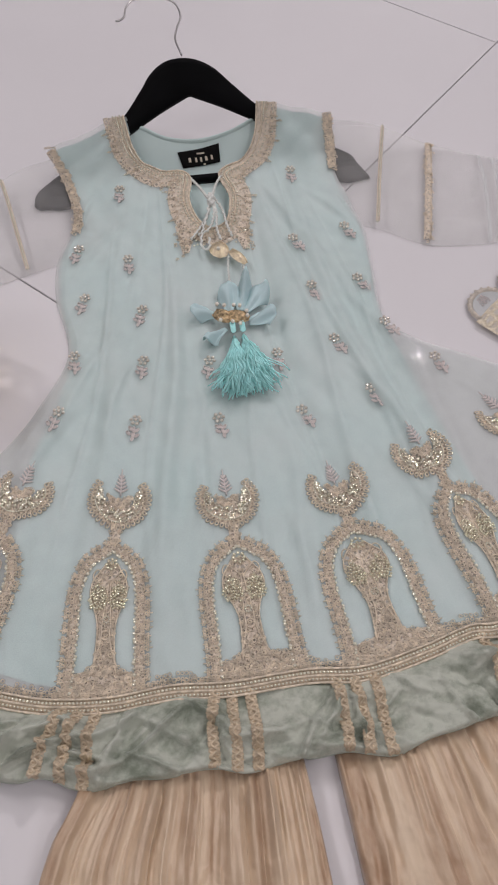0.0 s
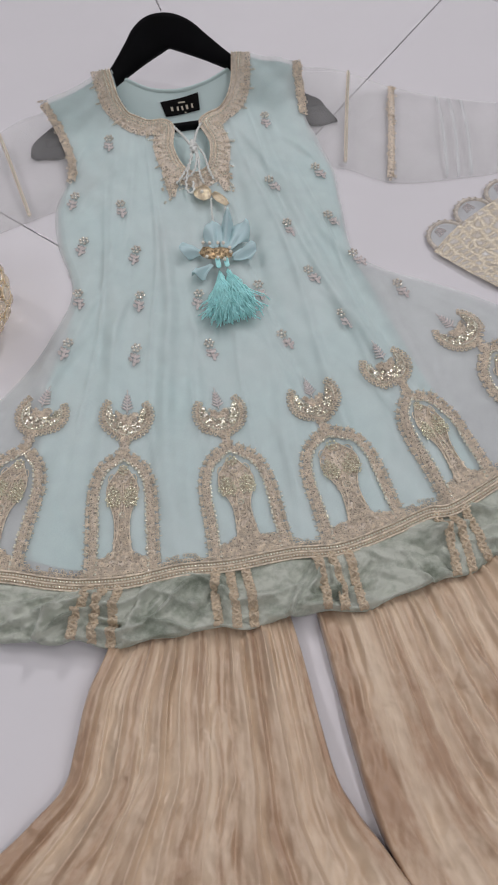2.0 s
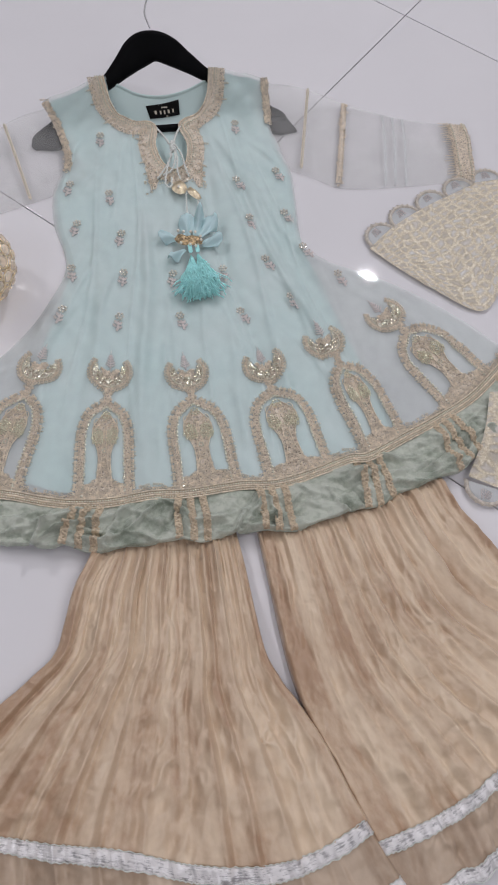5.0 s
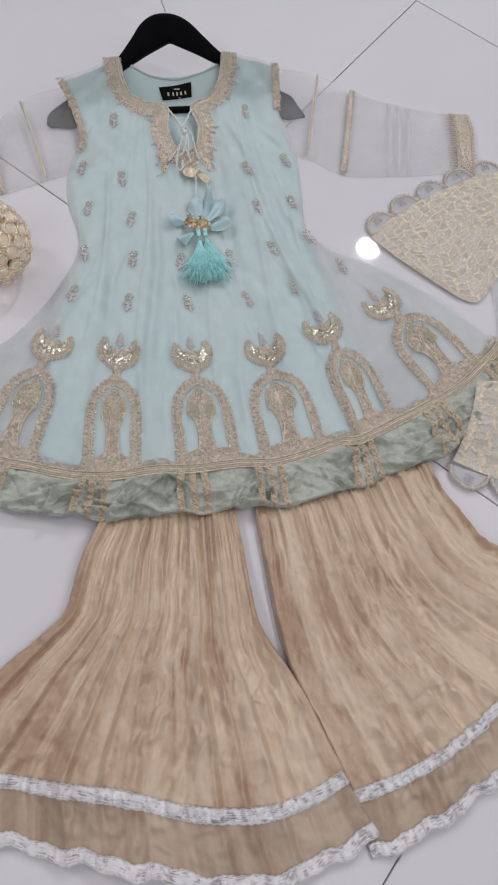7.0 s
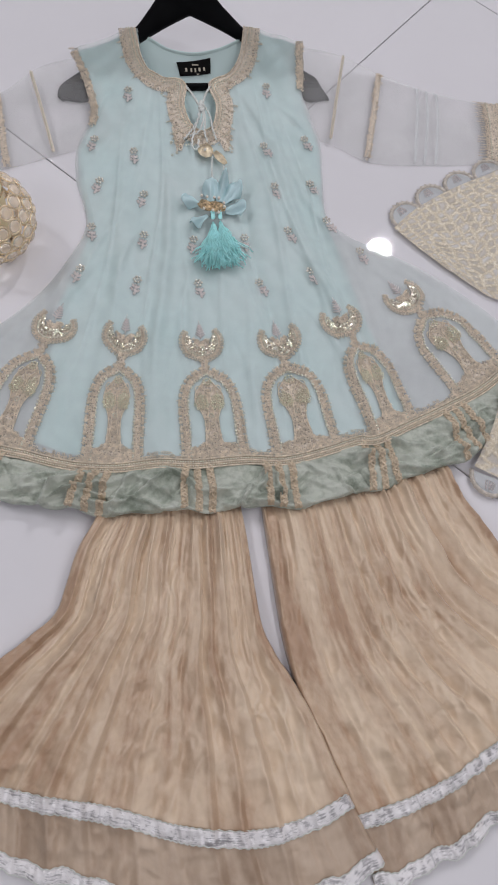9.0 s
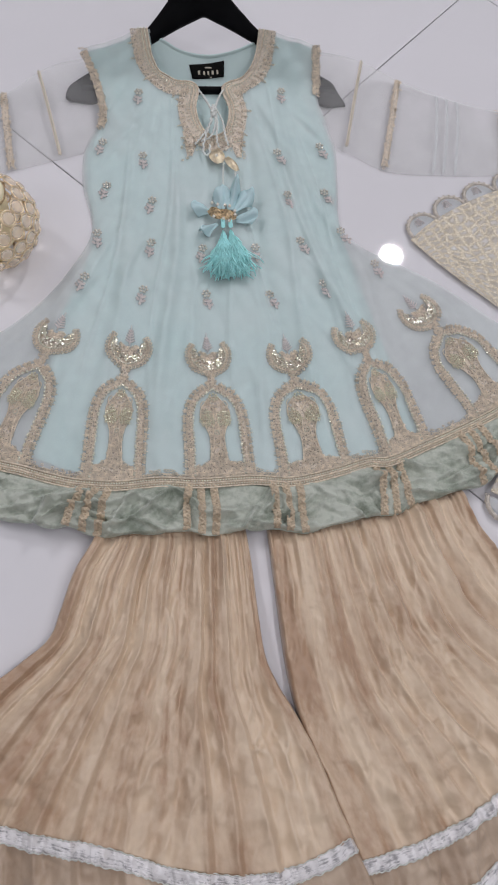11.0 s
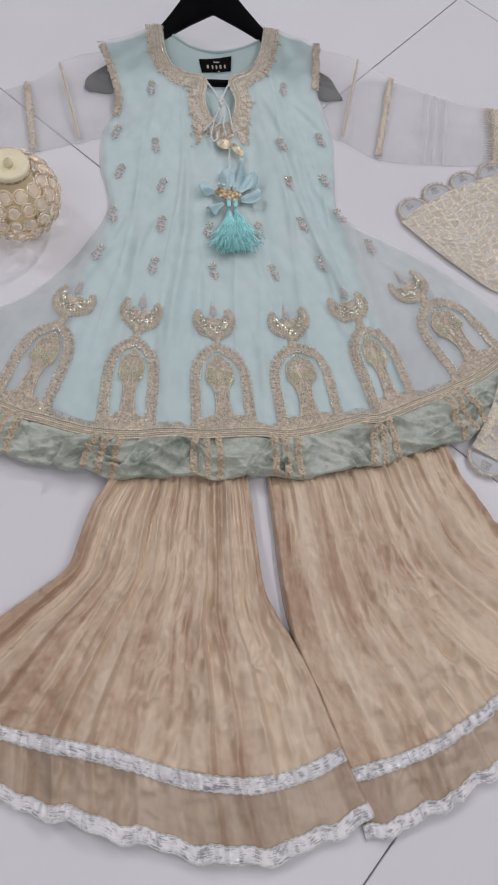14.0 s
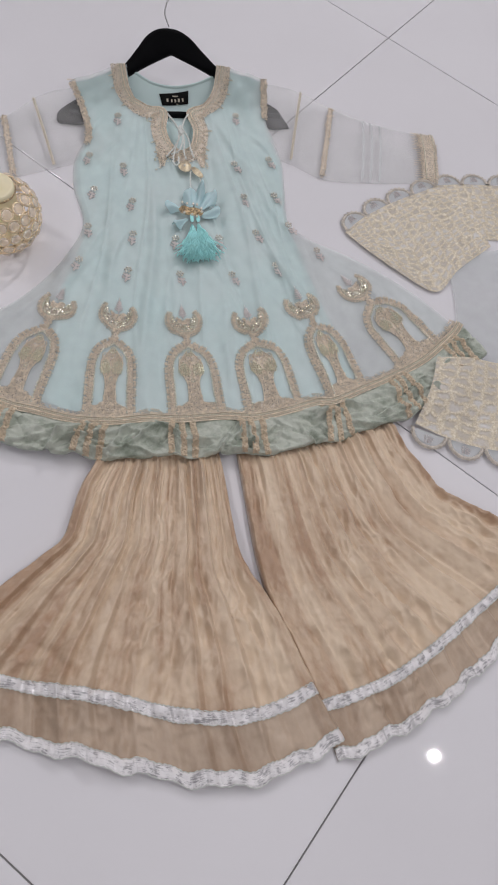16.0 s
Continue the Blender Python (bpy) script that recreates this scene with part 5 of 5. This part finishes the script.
def scallops(panel, line, n, side, z, seed):
    """A row of half rounds of net edged with braid."""
    p = spline(line, n * 20 + 1)
    for k in range(n):
        a, c = p[k * 20], p[k * 20 + 20]
        mid, half = (a + c) / 2, (c - a) / 2
        per = np.array([-half[1], half[0]]) * side
        t = np.linspace(0, math.pi, 22)
        arc = mid - np.outer(np.cos(t), half) + np.outer(np.sin(t), per) * 0.95
        b = Bits()
        inner = mid - np.outer(np.cos(t), half) * 0.80 + np.outer(np.sin(t), per) * 0.75
        rows = [np.column_stack([arc * (1 - q) + inner * q, np.full(22, z + h)]) for q, h in ((0, 0.0), (0.15, 0.0016), (0.5, 0.0022), (0.85, 0.0016), (1, 0.0))]
        b.add(np.concatenate(rows), [[j * 22 + i, j * 22 + i + 1, (j + 1) * 22 + i + 1, (j + 1) * 22 + i] for j in range(4) for i in range(21)])
        for q in arc[::2]:
            b.ring((*q, z + 0.001), 0.0010, 0.0004, 0, 0)
        for q in (arc * 0.5 + inner * 0.5)[::2]:
            b.ring((*q, z + 0.0020), 0.0011, 0.0004, 0, 0)
        ob = b.done("scallop", BORDER, panel, "taupe braided scallop edge")
        put(ob)
        net = Bits()
        net.add(np.column_stack([np.concatenate([[mid], inner]), np.full(23, z + 0.0006)]), [[0, i + 1, i + 2] for i in range(21)])
        put(net.done("scallop_net", VEIL, panel))
        sp = Bits()
        for q, r in ((0.30, 0.0022), (0.45, 0.0018), (0.58, 0.0013)):
            for w in (-0.16, 0.0, 0.16):
                sp.ring((*(mid + per * q + half * w * (1.4 - q)), z + 0.0012), r, 0.0005, 0, w * 4, 0.5)
        put(sp.done("scallop_sprig", LEAF, panel))


def panel(name, top, bottom, left, right, material, z0, seed, amp=0.002, label=""):
    nu, nv = 70, 60
    xy = coons(spline(top, nu), spline(bottom, nu), spline(left, nv), spline(right, nv))
    base = z0(xy[..., 0], xy[..., 1]) if callable(z0) else z0
    z = np.maximum(0.0012, base + amp * rough(xy[..., 0], xy[..., 1], 22, 3, seed))
    return put(grid(name, xy, z, material, scarf, label))


panel("sheer_middle", [(0.330, 0.415), (0.40, 0.43), (0.56, 0.44)], [(0.30, 0.235), (0.40, 0.225), (0.55, 0.20)], [(0.330, 0.415), (0.325, 0.34), (0.30, 0.235)], [(0.56, 0.44), (0.56, 0.33), (0.55, 0.20)], VEIL, 0.0034, 5.5, 0.0012, "plain sheer grey organza middle")
under = panel("brocade_panel", [(0.335, 0.552), (0.40, 0.556), (0.56, 0.548)], [(0.36, 0.46), (0.42, 0.45), (0.56, 0.44)], [(0.335, 0.552), (0.34, 0.50), (0.36, 0.46)], [(0.56, 0.548), (0.56, 0.49), (0.56, 0.44)], m_brocade("dense_gold_brocade", 70, 104, 0.12), 0.0016, 2.2, 0.0006, "gold brocade end folded under")
GOLD_NET = under.data.materials[0]
scallops(under, [(0.350, 0.553), (0.42, 0.556), (0.56, 0.548)], 5, 1, 0.0015, 1)
upper = panel("brocade_panel", [(0.196, 0.463), (0.228, 0.490), (0.286, 0.522), (0.352, 0.548)], [(0.250, 0.402), (0.302, 0.362), (0.345, 0.398), (0.404, 0.438)], [(0.196, 0.463), (0.222, 0.432), (0.250, 0.402)], [(0.352, 0.548), (0.390, 0.500), (0.404, 0.438)], GOLD_NET, 0.0046, 3.3, 0.0010, "gold brocade end of the scarf")
scallops(upper, [(0.199, 0.466), (0.228, 0.491), (0.286, 0.523), (0.350, 0.549)], 4, 1, 0.0035, 2)
lower = panel("brocade_panel", [(0.270, 0.250), (0.36, 0.246), (0.56, 0.235)], [(0.226, 0.166), (0.285, 0.136), (0.36, 0.118), (0.53, 0.09)], [(0.270, 0.250), (0.250, 0.205), (0.226, 0.166)], [(0.56, 0.235), (0.55, 0.16), (0.53, 0.09)], m_brocade("open_gold_brocade", 46, 70, 0.10), lambda x, y: 0.0050 + 0.0175 / (1 + np.exp((x - 0.335) * 70)) / (1 + np.exp(-(y - 0.185) * 90)), 6.1, 0.0012, "gold brocade end of the scarf")
scallops(lower, [(0.222, 0.164), (0.285, 0.136), (0.36, 0.118), (0.53, 0.09)], 7, -1, 0.0045, 3)

# ---- candle and its holder ----
CX, CY, CR = -0.247, 0.458, 0.0455
holder = thing("candle_holder", (CX, CY, 0), "round gold wire candle holder covered in clear crystal beads", "candle holder")
bead_me = ring_me = None
rows = [(-58, 10), (-38, 15), (-17, 18), (4, 19), (25, 17), (44, 13)]
for lat, n in rows:
    for k in range(n):
        la, lo = math.radians(lat), 2 * math.pi * (k + 0.5 * (rows.index((lat, n)) % 2)) / n
        d = Vector((math.cos(la) * math.cos(lo), math.cos(la) * math.sin(lo), math.sin(la)))
        m = Matrix.Translation(d * CR + Vector((0, 0, CR * 0.95))) @ d.to_track_quat("Z", "Y").to_matrix().to_4x4()
        if bead_me is None:
            co, f = _sphere(12, 8)
            b = Bits()
            b.add(co * (0.0062, 0.0062, 0.0032), f)
            cr = b.done("crystal", CRYSTAL, holder)
            b = Bits()
            a = np.linspace(0, 2 * math.pi, 17)
            b.tube(np.stack([np.cos(a) * 0.0073, np.sin(a) * 0.0073, a * 0], 1), 0.0010, 5)
            ri = b.done("wire_ring", WIRE, holder)
            bead_me, ring_me = cr.data, ri.data
        else:
            cr, ri = new("crystal", bead_me), new("wire_ring", ring_me)
            cr.parent = ri.parent = holder
        cr.matrix_local = ri.matrix_local = m
        cr.visible_shadow = False
for lat in (62, -70):
    b = Bits()
    a = np.linspace(0, 2 * math.pi, 41)
    r = CR * math.cos(math.radians(lat))
    b.tube(np.stack([np.cos(a) * r, np.sin(a) * r, a * 0 + CR * (0.95 + math.sin(math.radians(lat)))], 1), 0.0016, 6)
    b.done("rim", SHELL, holder)
candle = thing("pillar_candle", (CX, CY, 0.021), "ivory pillar candle with a stub wick in the crystal holder", "candle")
b = Bits()
prof = [(0.0, 0.0), (0.020, 0.0), (0.021, 0.002), (0.0215, 0.066), (0.0205, 0.0685), (0.0185, 0.0690), (0.015, 0.0672), (0.008, 0.0662), (0.0, 0.066)]
n = 36
co = [(r * math.cos(2 * math.pi * i / n), r * math.sin(2 * math.pi * i / n), h) for r, h in prof for i in range(n)]
b.add(co, [[j * n + i, j * n + (i + 1) % n, (j + 1) * n + (i + 1) % n, (j + 1) * n + i] for j in range(len(prof) - 1) for i in range(n)])
b.done("wax", WAX, candle)
b = Bits()
b.tube(np.array([(0, 0, 0.065), (0.0005, 0, 0.070), (0.001, 0, 0.074), (0.001, 0, 0.0765)]), 0.0045, 8, np.array([1.0, 1.1, 0.8, 0.25]))
b.done("wick", WAX, candle)

# ---- floor tiles ----
TA, TB = 0.572, 0.600
tile_me = None
CROSS = Vector((0.350, 0.878))
for i in range(-8, 9):
    for j in range(-8, 9):
        c = CROSS + Vector((1, 1)).normalized() * (i + 0.5) * TB + Vector((-1, 1)).normalized() * (j + 0.5) * TA
        if not (X0 - 0.40 < c.x < X1 + 0.40 and Y0 - 0.40 < c.y < Y1 + 0.40):
            continue
        turned = Matrix.Translation((c.x, c.y, 0)) @ Matrix.Rotation(math.pi / 4, 4, "Z")
        if not (X0 + 0.43 < c.x < X1 - 0.43 and Y0 + 0.43 < c.y < Y1 - 0.43):
            bm = bmesh.new()
            bmesh.ops.create_cube(bm, size=1, matrix=turned @ Matrix.Translation((0, 0, -0.005)) @ Matrix.Diagonal((TB - 0.0015, TA - 0.0015, 0.010, 1)))
            for at, out in (((X0, 0, 0), (-1, 0, 0)), ((X1, 0, 0), (1, 0, 0)), ((0, Y0, 0), (0, -1, 0)), ((0, Y1, 0), (0, 1, 0))):
                bmesh.ops.bisect_plane(bm, geom=bm.verts[:] + bm.edges[:] + bm.faces[:], plane_co=at, plane_no=out, clear_outer=True)
            if bm.faces:
                me = bpy.data.meshes.new("tile")
                bm.to_mesh(me)
                link_mesh("tile", me, TILE, floor)
            bm.free()
            continue
        if tile_me is None:
            ob = box("tile", (-TB / 2 + 0.00075, -TA / 2 + 0.00075, -0.010), (TB / 2 - 0.00075, TA / 2 - 0.00075, 0.0), TILE, floor, 0.0006)
            tile_me = ob.data
        else:
            ob = new("tile", tile_me)
            ob.parent = floor
        ob.matrix_local = turned
